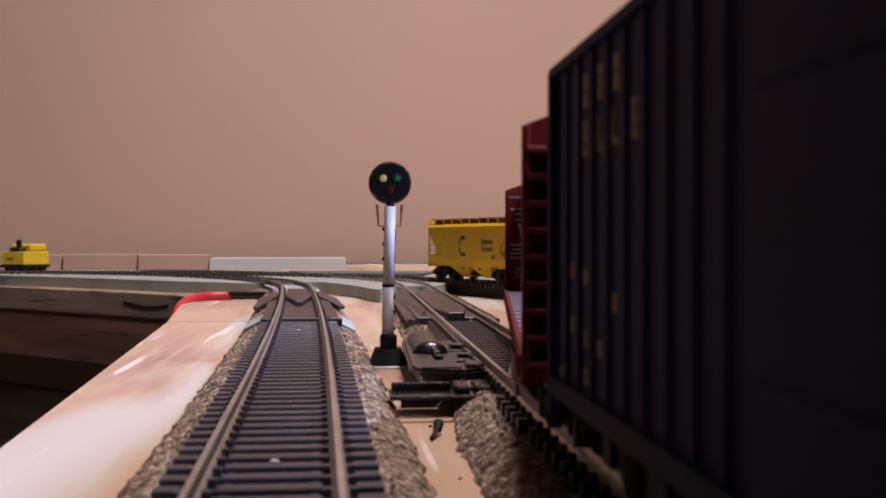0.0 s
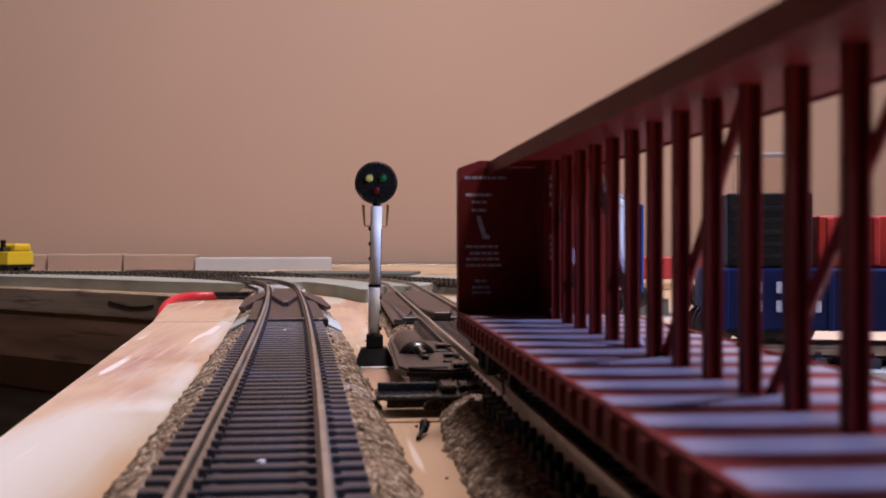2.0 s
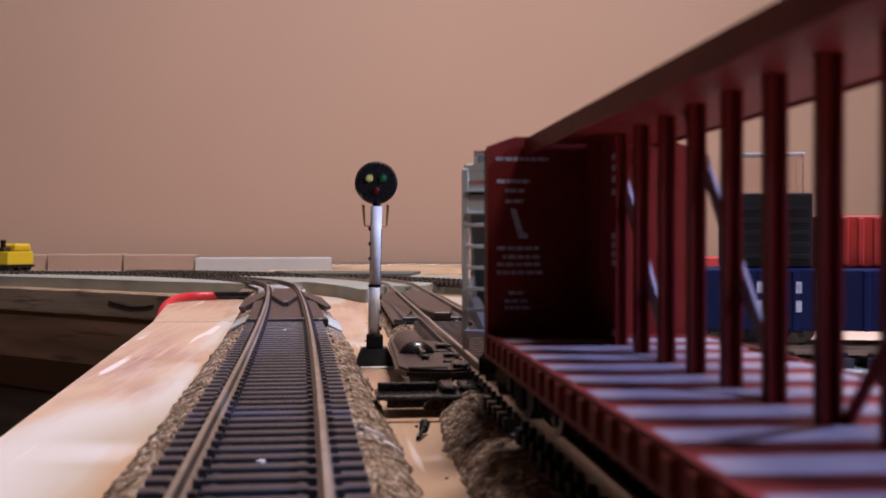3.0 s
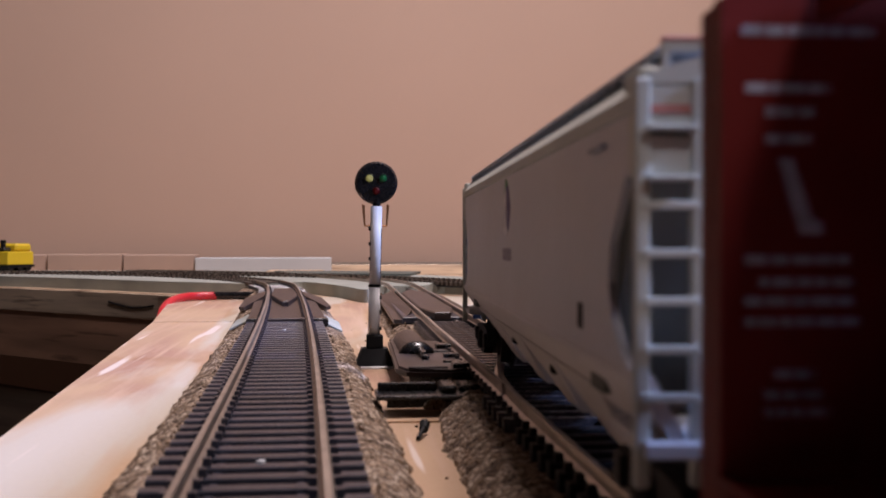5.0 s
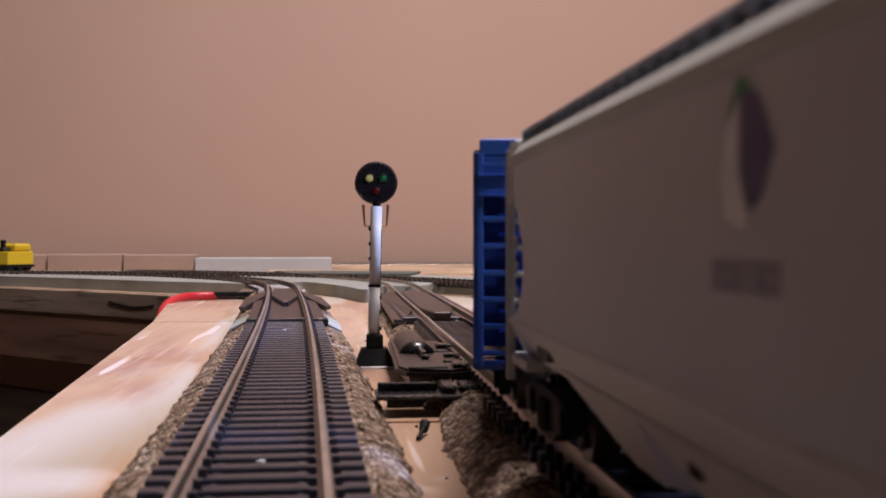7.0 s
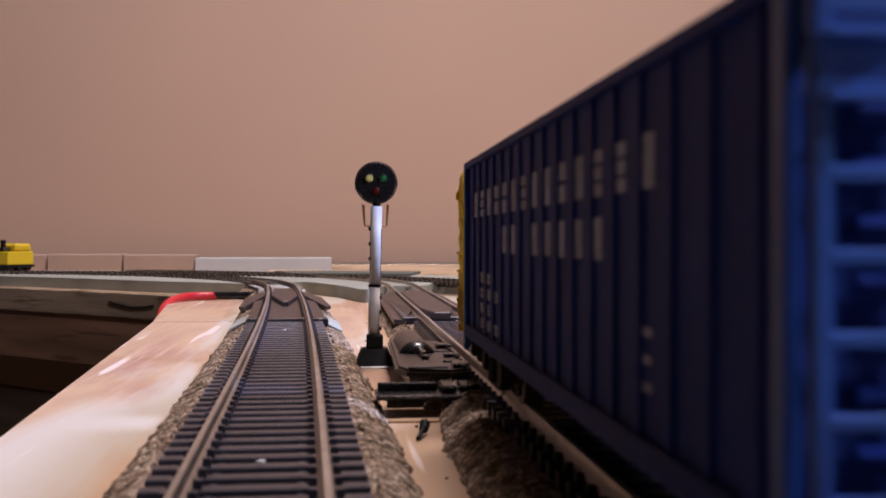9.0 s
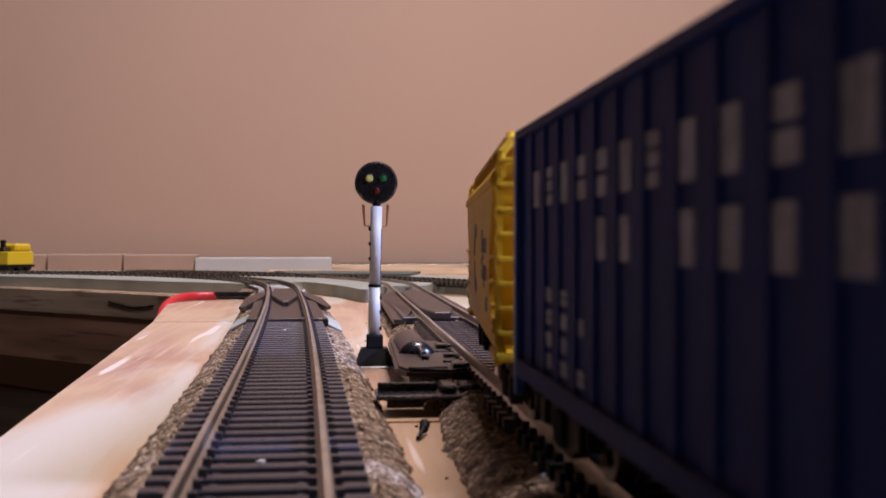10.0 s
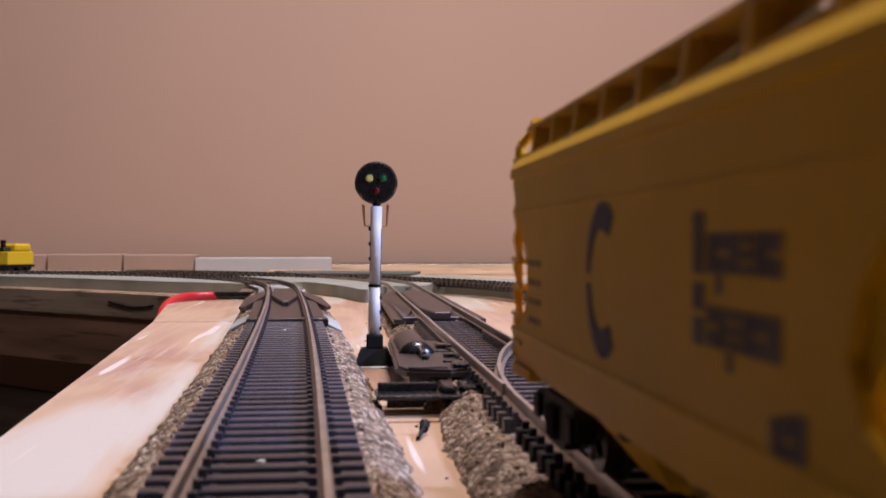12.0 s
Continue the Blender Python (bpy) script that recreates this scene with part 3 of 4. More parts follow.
def wheel_mesh():
    bm = bmesh.new()
    for k in (-1, 1):
        rod(bm, (k * 6.9, 0, 0), (k * 7.6, 0, 0), 5.9, 24)
        rod(bm, (k * 7.6, 0, 0), (k * 10.0, 0, 0), 5.15, 24, 4.95)
        for a in range(0, 360, 60):
            c, sn = math.cos(radians(a)), math.sin(radians(a))
            rod(bm, (k * 10.0, 1.6 * c, 1.6 * sn), (k * 10.2, 3.6 * c, 3.6 * sn), 0.5, 6)
    rod(bm, (-12.5, 0, 0), (12.5, 0, 0), 0.9, 8)
    return mesh_of("wheelset", bm, TREAD)


WHEEL = wheel_mesh()


def truck(car, y):
    t = part("truck", box(bmesh.new(), -10.5, 10.5, -2.2, 2.2, 4.2, 8.0, 0.4), STEEL, car, at=mm(0, y, 0))
    for k in (-1, 1):
        bm = bmesh.new()
        a, b = k * 11.0, k * 13.0
        prism(bm, [(-13.5, 6.6), (-10.5, 7.6), (-4, 8.0), (4, 8.0), (10.5, 7.6), (13.5, 6.6), (13.5, 3.9), (8.2, 3.9), (4.6, 1.6), (-4.6, 1.6), (-8.2, 3.9), (-13.5, 3.9)],
              min(a, b), max(a, b), "x")
        for yy in (-10.5, 10.5):
            box(bm, min(b, b + k * 0.7), max(b, b + k * 0.7), yy - 1.8, yy + 1.8, 3.5, 6.9, 0.3)
        for yy in (-1.6, 0, 1.6):
            rod(bm, (b + k * 0.3, yy, 2.6), (b + k * 0.3, yy, 6.6), 0.65, 8)
        part("side_frame", bm, STEEL, t)
    for yy in (-10.5, 10.5):
        WHEELS.append(part("wheelset", WHEEL, TREAD, t, at=mm(0, yy, 5.05)))
    return t


def coupler(car, y, k):
    bm = bmesh.new()
    box(bm, -1.2, 1.2, min(y, y + k * 7), max(y, y + k * 7), 6.6, 9.0, 0.3)
    box(bm, -2.2, 2.0, min(y + k * 5.5, y + k * 9), max(y + k * 5.5, y + k * 9), 6.0, 9.6, 0.6)
    part("coupler", bm, STEEL, car)


def running_gear(car, L, half_base, low):
    bm = bmesh.new()
    box(bm, -3.4, 3.4, -L / 2 + 2, L / 2 - 2, low - 3.0, low, 0.3)
    for y in (-half_base * 0.3, half_base * 0.25):
        box(bm, -13, 13, y - 1.2, y + 1.2, low - 1.8, low, 0.2)
    rod(bm, (-6, -6, low - 3.5), (-6, 9, low - 3.5), 2.4, 14)
    part("underframe", bm, STEEL, car)
    for y in (-half_base, half_base):
        truck(car, y)
    coupler(car, -L / 2 + 1, -1)
    coupler(car, L / 2 - 1, 1)


GLYPHS = [((0, 0, 0.44, 1), (0.56, 0, 1, 1)), ((0, 0, 1, 0.44), (0, 0.56, 1, 1)), ((0.05, 0, 0.95, 1),), ((0.1, 0, 0.9, 0.28), (0.1, 0.36, 0.9, 0.64), (0.1, 0.72, 0.9, 1))]


def marks(bm, x, y, z, w, h, k):
    """A block of unreadable lettering on a side that faces -x: bars in a cell of that width and height."""
    for a, b, c, d in GLYPHS[k % len(GLYPHS)]:
        box(bm, x - 0.12, x + 0.05, y - w / 2 + a * w, y - w / 2 + c * w, z - h / 2 + b * h, z - h / 2 + d * h)


def letter(car, text, x, y, z, size, mat):
    c = bpy.data.curves.new("lettering", "FONT")
    c.body, c.size, c.extrude = text, size * MM, 0.00008
    c.align_x, c.align_y = "CENTER", "CENTER"
    c.materials.append(mat)
    ob = new("lettering", c)
    ob.parent = car
    ob.matrix_basis = mm(x, y, z, 90, 0, -90)
    return ob


def ladder(car, x0, x1, y, z0, z1, pitch, mat, thick=0.45, stiles=True, depth=1.0):
    """Rungs across an end, and their stiles, one part each."""
    if stiles:
        for x in (x0, x1):
            part("stile", box(bmesh.new(), x - 0.5, x + 0.5, y - 0.5, y + 0.5, z0, z1, 0.12), mat, car)
    me = mesh_of("rung", box(bmesh.new(), x0, x1, -depth / 2, depth / 2, -thick, thick, 0.15), mat)
    z = z0 + pitch / 2
    while z < z1:
        part("rung", me, mat, car, at=mm(0, y, z))
        z += pitch


def boxcar(label, front, rear, top, low, mat, end_mat, pitch, half_base, door=None):
    t = thing("boxcar", label, "boxcar", group="train cars")
    L = rear - front
    a, b = -L / 2, L / 2
    bm = bmesh.new()
    box(bm, -16.2, 16.2, a + 1, b - 1, low, top - 1.2, 0.2)
    part("body", bm, mat, t)
    bm = bmesh.new()
    prism(bm, [(-17.0, top - 1.6), (-17.0, top - 0.5), (-14, top), (0, top + 1.6), (14, top), (17.0, top - 0.5), (17.0, top - 1.6)], a, b, "y")
    y = a + 7
    while y < b - 4:
        prism(bm, [(-14, top - 0.1), (0, top + 1.5), (14, top - 0.1), (14, top + 0.3), (0, top + 1.9), (-14, top + 0.3)], y - 0.4, y + 0.4, "y")
        y += 11
    part("roof", bm, mat, t)
    for k in (-1, 1):
        part("side_sill", box(bmesh.new(), k * 16.6 - 0.4, k * 16.6 + 0.4, a + 0.3, b - 0.3, low - 0.9, low + 1.4, 0.15), mat, t)
    post = mesh_of("side_post", box(bmesh.new(), -0.3, 0.3, -1.3, 1.3, low + 1.3, top - 1.5, 0.22), mat)
    for k in (-1, 1):
        y = b - 0.8
        while y > a:
            if not (door and k < 0 and door[0] < y < door[1]):
                part("side_post", post, mat, t, at=mm(k * 16.28, y, 0))
            y -= pitch
    if door:
        bm = bmesh.new()
        box(bm, -16.9, -16.1, door[0], door[1], low + 1.5, top - 2.5, 0.3)
        slide = part("sliding_door", bm, mat, t)
        bar = mesh_of("door_bar", box(bmesh.new(), -17.2, -16.7, door[0] + 1, door[1] - 1, -0.3, 0.3, 0.1), mat)
        for z in (low + 9, low + 18, low + 27):
            part("door_bar", bar, mat, slide, at=mm(0, 0, z))
    for e, k in ((a, -1), (b, 1)):
        bm = bmesh.new()
        box(bm, -16.4, 16.4, min(e, e - k * 1.2), max(e, e - k * 1.2), low, top - 1.4, 0.2)
        panel = part("end_panel", bm, mat, t)
        rib = mesh_of("end_rib", rod(bmesh.new(), (-13, 0, 0), (13, 0, 0), 0.7, 8), mat)
        z = low + 2.5
        while z < top - 3:
            part("end_rib", rib, mat, panel, at=mm(0, e, z))
            z += 3.1
        for x in (-16.6, 16.6):
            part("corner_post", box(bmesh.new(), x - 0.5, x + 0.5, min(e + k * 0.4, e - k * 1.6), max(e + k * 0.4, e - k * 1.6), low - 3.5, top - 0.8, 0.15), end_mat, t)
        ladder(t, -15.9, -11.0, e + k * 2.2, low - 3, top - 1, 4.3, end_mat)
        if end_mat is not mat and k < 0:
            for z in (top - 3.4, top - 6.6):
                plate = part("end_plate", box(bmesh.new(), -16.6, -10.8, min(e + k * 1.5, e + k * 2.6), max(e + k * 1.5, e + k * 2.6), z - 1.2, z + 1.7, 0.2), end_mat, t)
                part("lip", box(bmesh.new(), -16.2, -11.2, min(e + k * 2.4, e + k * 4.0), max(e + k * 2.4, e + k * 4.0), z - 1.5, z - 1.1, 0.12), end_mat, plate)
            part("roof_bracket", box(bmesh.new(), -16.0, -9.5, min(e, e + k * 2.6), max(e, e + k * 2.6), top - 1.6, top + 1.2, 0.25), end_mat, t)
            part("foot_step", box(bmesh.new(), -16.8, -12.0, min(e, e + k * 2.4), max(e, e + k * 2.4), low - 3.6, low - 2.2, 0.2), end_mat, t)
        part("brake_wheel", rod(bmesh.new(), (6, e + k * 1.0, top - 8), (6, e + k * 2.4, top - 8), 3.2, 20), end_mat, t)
    running_gear(t, L, half_base, low)
    CARS.append((t, (front + rear) / 2, half_base))
    return t


NAVY_CAR = boxcar("dark navy ribbed high boxcar with small yellow lettering", -37, 133, 49.0, 10.2, NAVY, NAVY, 6.75, 58, door=(-15, 17))
for i, ch in enumerate("BLUE"):
    letter(NAVY_CAR, ch, -16.32, 85 - 18.4 - i * 6.75, 38.3, 5.2, INK_Y)
bm = bmesh.new()
for i in range(3):
    marks(bm, -16.2, 85 - 18.4 - i * 6.75, 43.6, 2.6, 3.4, i * 2 + 1)
for i, (y, z) in enumerate(((11.5, 24.5), (11.5, 18.5), (18.4, 24.0), (18.4, 17.5), (25, 17.0), (18.4, 13.5), (4.8, 12.2), (31, 22))):
    marks(bm, -16.2, 85 - y, z, 2.0, 1.7, i)
part("data_lettering", bm, INK_Y, NAVY_CAR, "small yellow unreadable lettering")

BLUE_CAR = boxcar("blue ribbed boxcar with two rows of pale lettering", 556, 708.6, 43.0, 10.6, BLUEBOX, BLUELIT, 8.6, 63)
bm = bmesh.new()
for i in range(14):
    marks(bm, -16.2, 77.5 - 13.4 - i * 8.6, 34.2, 4.0, 4.4, i * 3 + i // 4)
for i in (4, 5, 7, 8, 9, 10, 11):
    marks(bm, -16.2, 77.5 - 13.4 - i * 8.6, 28.0, 3.4, 4.0, i * 2)
for k in range(4):
    for i in range(2 + k % 2):
        marks(bm, -16.2, 77.5 - 22 - i * 8.6, 21.5 - k * 2.6, 3.0, 1.7, i + k)
for k in range(3):
    marks(bm, -16.2, 77.5 - 125, 20.5 - k * 2.2, 2.2, 0.7, 2)
part("lettering", bm, INK_W, BLUE_CAR, "pale unreadable block lettering")


def centerbeam(front, rear):
    t = thing("centerbeam_flatcar", "empty oxide red centre beam flatcar with end bulkheads", "flatcar", group="train cars")
    L = rear - front
    a, b = -L / 2, L / 2
    part("deck", box(bmesh.new(), -16.4, 16.4, a, b, 10.5, 12.6, 0.2), REDP, t)
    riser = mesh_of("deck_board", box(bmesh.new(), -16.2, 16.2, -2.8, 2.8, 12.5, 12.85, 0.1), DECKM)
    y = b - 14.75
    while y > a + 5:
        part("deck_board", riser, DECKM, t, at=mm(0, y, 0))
        y -= 11.5
    pocket = mesh_of("stake_pocket", box(bmesh.new(), -0.5, 0.5, -1.1, 1.1, 9.6, 12.4, 0.2), REDP)
    for k in (-1, 1):
        bm = bmesh.new()
        prism(bm, [(k * 16.3, 13.0), (k * 17.0, 13.0), (k * 17.0, 12.4), (k * 16.7, 12.2), (k * 16.7, 9.6), (k * 17.0, 9.4), (k * 17.0, 8.9), (k * 16.3, 8.9)], a, b, "y")
        part("side_sill", bm, REDP, t)
        y = a + 4
        while y < b - 2:
            part("stake_pocket", pocket, REDP, t, at=mm(k * 16.8, y, 0))
            y += 5.75
    bm = bmesh.new()
    prism(bm, [(-10.9, 41.6), (-10.4, 41.6), (-10.4, 43.4), (10.4, 43.4), (10.4, 43.0), (10.9, 43.0), (10.9, 44.2), (-10.9, 44.2)], a + 2, b - 2, "y")
    part("top_chord", bm, REDP, t)
    bm = bmesh.new()
    prism(bm, [(-0.9, -1.0), (-0.55, -1.0), (-0.55, -0.2), (0.55, -0.2), (0.55, -1.0), (0.9, -1.0), (0.9, 1.0), (0.55, 1.0), (0.55, 0.2), (-0.55, 0.2), (-0.55, 1.0), (-0.9, 1.0)],
          12.6, 43.5, "z")
    stake = mesh_of("stake", bm, REDP)
    y = b - 9.0
    while y > a + 5:
        part("stake", stake, REDP, t, at=mm(0, y, 0))
        y -= 11.5
    # trailing braces take the pale lit colour, leading ones the red paint
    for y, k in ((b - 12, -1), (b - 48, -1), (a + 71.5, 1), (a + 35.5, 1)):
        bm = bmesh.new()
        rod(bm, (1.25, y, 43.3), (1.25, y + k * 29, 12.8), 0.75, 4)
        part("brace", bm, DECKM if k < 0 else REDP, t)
    part("web_panel", box(bmesh.new(), -0.55, 0.55, b - 19.5, b - 1, 12.6, 43.5, 0.1), REDP, t)
    part("web_panel", box(bmesh.new(), -0.55, 0.55, a + 1, a + 19.5, 12.6, 43.5, 0.1), REDP, t)
    for e, k in ((a, -1), (b, 1)):
        bulk = bmesh.new()
        prism(bulk, [(-16.9, 9.0), (16.9, 9.0), (16.9, 43.0), (12.5, 44.6), (-12.5, 44.6), (-16.9, 43.0)], min(e, e - k * 1.6), max(e, e - k * 1.6), "y")
        bulkhead = part("bulkhead", bulk, REDP, t)
        rib = mesh_of("bulkhead_rib", box(bmesh.new(), -16.4, 16.4, -2.0, 2.0, -0.4, 0.4, 0.12), REDP)
        for i in range(9):
            part("bulkhead_rib", rib, REDP, bulkhead, at=mm(0, e + k * 1.2, 11.6 + i * 3.5))
        for x in (-16.4, -11.6, 11.6, 16.4):
            part("bulkhead_post", box(bmesh.new(), x - 0.5, x + 0.5, min(e, e + k * 2.4), max(e, e + k * 2.4), 9, 42.8, 0.15), REDP, bulkhead)
        if k > 0:
            bm = bmesh.new()
            f = e - 1.6
            for z, x0, x1 in ((41.0, -15, -1.5), (37.4, -14.6, -6), (35.9, -12.5, -7.5), (34.2, -12.5, -8), (26.6, -14.6, -4), (25.2, -13.2, -3.6), (24.0, -14.6, -3.6), (22.7, -14.6, -3.0),
                              (19.4, -11.6, -7.6), (18.1, -12.6, -6.6), (17.0, -12.6, -6.0)):
                x0, x1 = -15.6 + (x0 + 15) * 0.64, -15.6 + (x1 + 15) * 0.64
                x = x0
                while x < x1:
                    w = random.uniform(0.5, 1.6)
                    box(bm, x, min(x + w, x1), f - 0.1, f + 0.05, z - 0.3, z + 0.3)
                    x += w + 0.25
            prism(bm, [(-13.2, 33), (-12.3, 33), (-11.0, 29.2), (-10.4, 29.0), (-10.3, 28.2), (-11.8, 28.2)], f - 0.1, f + 0.05, "y")
            part("lettering", bm, INK_W, bulkhead, "white unreadable stencilled lettering")
    bm = bmesh.new()
    for z in (40, 38.4, 36.8, 34.9, 28.5, 27.2, 25.9, 24.6, 14.4):
        box(bm, -1.02, -0.86, b - 21.3, b - 19.7, z - 0.45, z + 0.45)
    part("stake_lettering", bm, INK_W, t, "small white lettering on a stake")
    running_gear(t, L, 82, 10.5)
    CARS.append((t, (front + rear) / 2, 82))
    return t


RED_CAR = centerbeam(143, 334)


def hopper(label, front, rear, side_top, low, mat, end_mat, walk_mat, half_base, bays, style):
    t = thing("covered_hopper", label, "hopper car", group="train cars")
    L = rear - front
    a, b = -L / 2, L / 2
    bm = bmesh.new()
    st = side_top
    prism(bm, [(-12.2, low), (12.2, low), (15.4, low + 5), (15.9, st - 3), (14.6, st - 0.8), (8, st + 1.2), (-8, st + 1.2), (-14.6, st - 0.8), (-15.9, st - 3), (-15.4, low + 5)],
          a + 23, b - 23, "y")
    part("tank_body", bm, mat, t)
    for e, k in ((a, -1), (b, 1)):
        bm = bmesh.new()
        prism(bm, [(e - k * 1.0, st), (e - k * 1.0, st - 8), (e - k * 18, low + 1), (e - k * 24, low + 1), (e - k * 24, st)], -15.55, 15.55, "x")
        # the grey car's end recess shade is put into its slope sheet colour
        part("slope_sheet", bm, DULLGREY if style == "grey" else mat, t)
    # side sheets with scooped ends
    fold = low + (4.3 if style == "grey" else 4.4)
    tuck = 13.6 if style == "grey" else 15.5
    edge = [(0, st - 3.2), (1.5, st - 6), (6, st - 10), (10.5, st - 14), (11.5, st - 17.5), (10, st - 20.5), (6.5, fold + 2.0), (3.0, fold + 0.8), (1.0, fold)]
    outline = [(a + u, z) for u, z in edge] + [(b - u, z) for u, z in edge[::-1]]
    for k in (-1, 1):
        bm = bmesh.new()
        prism(bm, outline, min(k * 15.6, k * 16.4), max(k * 15.6, k * 16.4), "x")
        part("side_sheet", bm, mat, t)
        bm = bmesh.new()
        prism(bm, [(k * 16.0, st - 3.4), (k * 16.75, st - 3.2), (k * 16.75, st - 1.9), (k * 15.8, st - 0.5), (k * 13.0, st + 0.4), (k * 13.0, st - 1.0)], a - 0.5, b + 0.5, "y")
        part("roof_edge", bm, end_mat if style == "grey" else mat, t)
        bm = bmesh.new()
        prism(bm, [(k * (tuck - 1.2), low - 0.6), (k * tuck, low - 0.6), (k * 16.4, fold - 0.4), (k * 16.62, fold + 0.2), (k * 16.4, fold + 0.7), (k * 15.2, fold + 0.7)], a - 1, b + 1, "y")
        part("side_sill", bm, mat, t)
        if style == "yellow":
            part("seam", box(bmesh.new(), min(k * 16.3, k * 16.55), max(k * 16.3, k * 16.55), a + 3, b - 3, st - 8.1, st - 7.7, 0.08), mat, t)
    bm = bmesh.new()
    prism(bm, [(-13.2, st - 0.6), (-8, st + 1.4), (8, st + 1.4), (13.2, st - 0.6)], a - 0.4, b + 0.4, "y")
    part("roof", bm, mat, t)
    # roof walk on posts
    wz, wx = (st + 4.0 if style == "yellow" else st + 2.0), 14.6
    part("running_board", box(bmesh.new(), -wx, -wx + 4.5, a + 0.5, b - 0.5, wz - 0.6, wz, 0.1), walk_mat, t)
    part("running_board", box(bmesh.new(), wx - 4.5, wx, a + 0.5, b - 0.5, wz - 0.6, wz, 0.1), walk_mat, t)
    pst = bmesh.new()
    w = 4.4
    prism(pst, [(-wx, wz - 0.4), (-wx - 0.5, st - 0.4), (-wx + w, st + 0.4), (-wx + w, wz - 0.4)], -0.7 if style == "yellow" else -0.2, 0.7 if style == "yellow" else 0.2, "y")
    pme = mesh_of("walk_bracket", pst, walk_mat)
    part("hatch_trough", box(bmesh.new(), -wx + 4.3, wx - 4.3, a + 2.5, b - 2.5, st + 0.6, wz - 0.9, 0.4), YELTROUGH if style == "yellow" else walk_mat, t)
    if style == "grey":
        for k in (-1, 1):
            part("walk_fascia", box(bmesh.new(), min(k * (wx - 0.9), k * (wx - 1.3)), max(k * (wx - 0.9), k * (wx - 1.3)), a + 0.6, b - 0.6, st - 0.9, wz - 0.2, 0.1), walk_mat, t)
    step = 13.0 if style == "yellow" else 4.6
    y = a + 3
    while y < b - 1:
        part("walk_bracket", pme, walk_mat, t, at=mm(0, y, 0))
        y += step
    for i in range(5):
        y = a + L * (i + 0.5) / 5
        part("hatch", rod(bmesh.new(), (0, y, wz - 1.0), (0, y, wz - 0.2), 3.8, 20), walk_mat, t)
    # outlet bays
    for i in range(bays):
        y = a + 26 + (L - 52) * (i + 0.5) / bays
        w = (L - 54) / bays / 2
        bm = bmesh.new()
        lo = [bm.verts.new(v) for v in ((-8, y - w * 0.35, 3.0), (8, y - w * 0.35, 3.0), (8, y + w * 0.35, 3.0), (-8, y + w * 0.35, 3.0))]
        hi = [bm.verts.new(v) for v in ((-14.5, y - w, low + 0.5), (14.5, y - w, low + 0.5), (14.5, y + w, low + 0.5), (-14.5, y + w, low + 0.5))]
        bm.faces.new(lo[::-1]); bm.faces.new(hi)
        for q in range(4):
            bm.faces.new((lo[q], lo[(q + 1) % 4], hi[(q + 1) % 4], hi[q]))
        box(bm, -6.5, 6.5, y - w * 0.36, y + w * 0.36, 2.4, 3.4, 0.2)
        bmesh.ops.recalc_face_normals(bm, faces=bm.faces)
        part("outlet_bay", bm, mat, t)
    # end platforms, posts and ladders
    for e, k in ((a, -1), (b, 1)):
        part("end_platform", box(bmesh.new(), -16.2, 16.2, min(e - k * 12, e + k * 2), max(e - k * 12, e + k * 2), low - 1.6, low - 0.2, 0.2), mat, t)
        f = e + k * 0.6
        if style == "grey":
            for x in (-16.2, -11.6, 11.6, 16.2):
                part("end_post", box(bmesh.new(), x - 0.6, x + 0.6, f - 0.6, f + 0.6, low - 4, st - 0.8, 0.15), end_mat, t)
            me = mesh_of("rung", box(bmesh.new(), -16.2, -11.6, -0.35, 0.35, -0.35, 0.35, 0.1), end_mat)
            for i in range(6):
                part("rung", me, end_mat, t, at=mm(0, f + k * 0.4, low - 0.6 + i * 3.85))
            bm = bmesh.new()
            box(bm, -16.4, 16.4, min(e - k * 5, f), max(e - k * 5, f), st - 1.2, st + 0.2, 0.2)
            box(bm, -16.6, -16.0, min(e - k * 2.5, f), max(e - k * 2.5, f), st - 8.5, st - 1.0, 0.1)
            part("end_hood", bm, end_mat, t)
            for z in (st - 3.4, st - 7.4):
                part("placard", box(bmesh.new(), -15.7, -12.1, f - 0.3, f + 0.3, z - 1.6, z + 2.0, 0.1), end_mat, t)
                part("lip", box(bmesh.new(), -16.0, -11.8, min(f, f + k * 1.4), max(f, f + k * 1.4), z - 1.6, z - 1.2, 0.1), end_mat, t)
            part("end_gable", prism(bmesh.new(), [(-16.2, st - 1.2), (-16.2, st - 0.4), (-10.0, st + 1.4), (10.0, st + 1.4), (16.2, st - 0.4), (16.2, st - 1.2)], f - 0.3, f + 0.3, "y"), end_mat, t)
            for x in (-wx + 0.3, -wx + 4.3, wx - 4.3, wx - 0.3):
                part("walk_post", box(bmesh.new(), x - 0.3, x + 0.3, f - 0.3, f + 0.3, st, wz + 0.1, 0.08), end_mat, t)
            for x0, x1 in ((-wx, -wx + 4.6), (wx - 4.6, wx)):
                part("walk_end", box(bmesh.new(), x0, x1, f - 0.35, f + 0.35, wz - 0.5, wz + 0.15, 0.1), end_mat, t)
                if k < 0:
                    part("marker", box(bmesh.new(), x0, x1, f - 0.4, f + 0.4, wz + 0.17, wz + 0.6, 0.1), FADEDRED, t, "faded red marker strip")
            if k < 0:
                part("reflector", box(bmesh.new(), -15.5, -12.3, f - 0.45, f - 0.25, st - 3.6, st - 2.9), FADEDRED, t, "faded red reflector strip")
        else:
            bm = bmesh.new()
            wave = [(-16.2 + (0.45 if i % 2 else 0.0), low - 2 + i * 1.9) for i in range(int((st - low + 4) / 1.9))]
            prism(bm, wave + [(-15.0, wave[-1][1]), (-15.0, low - 2)], e + k * 1.0 - 0.7, e + k * 1.0 + 0.7, "y")
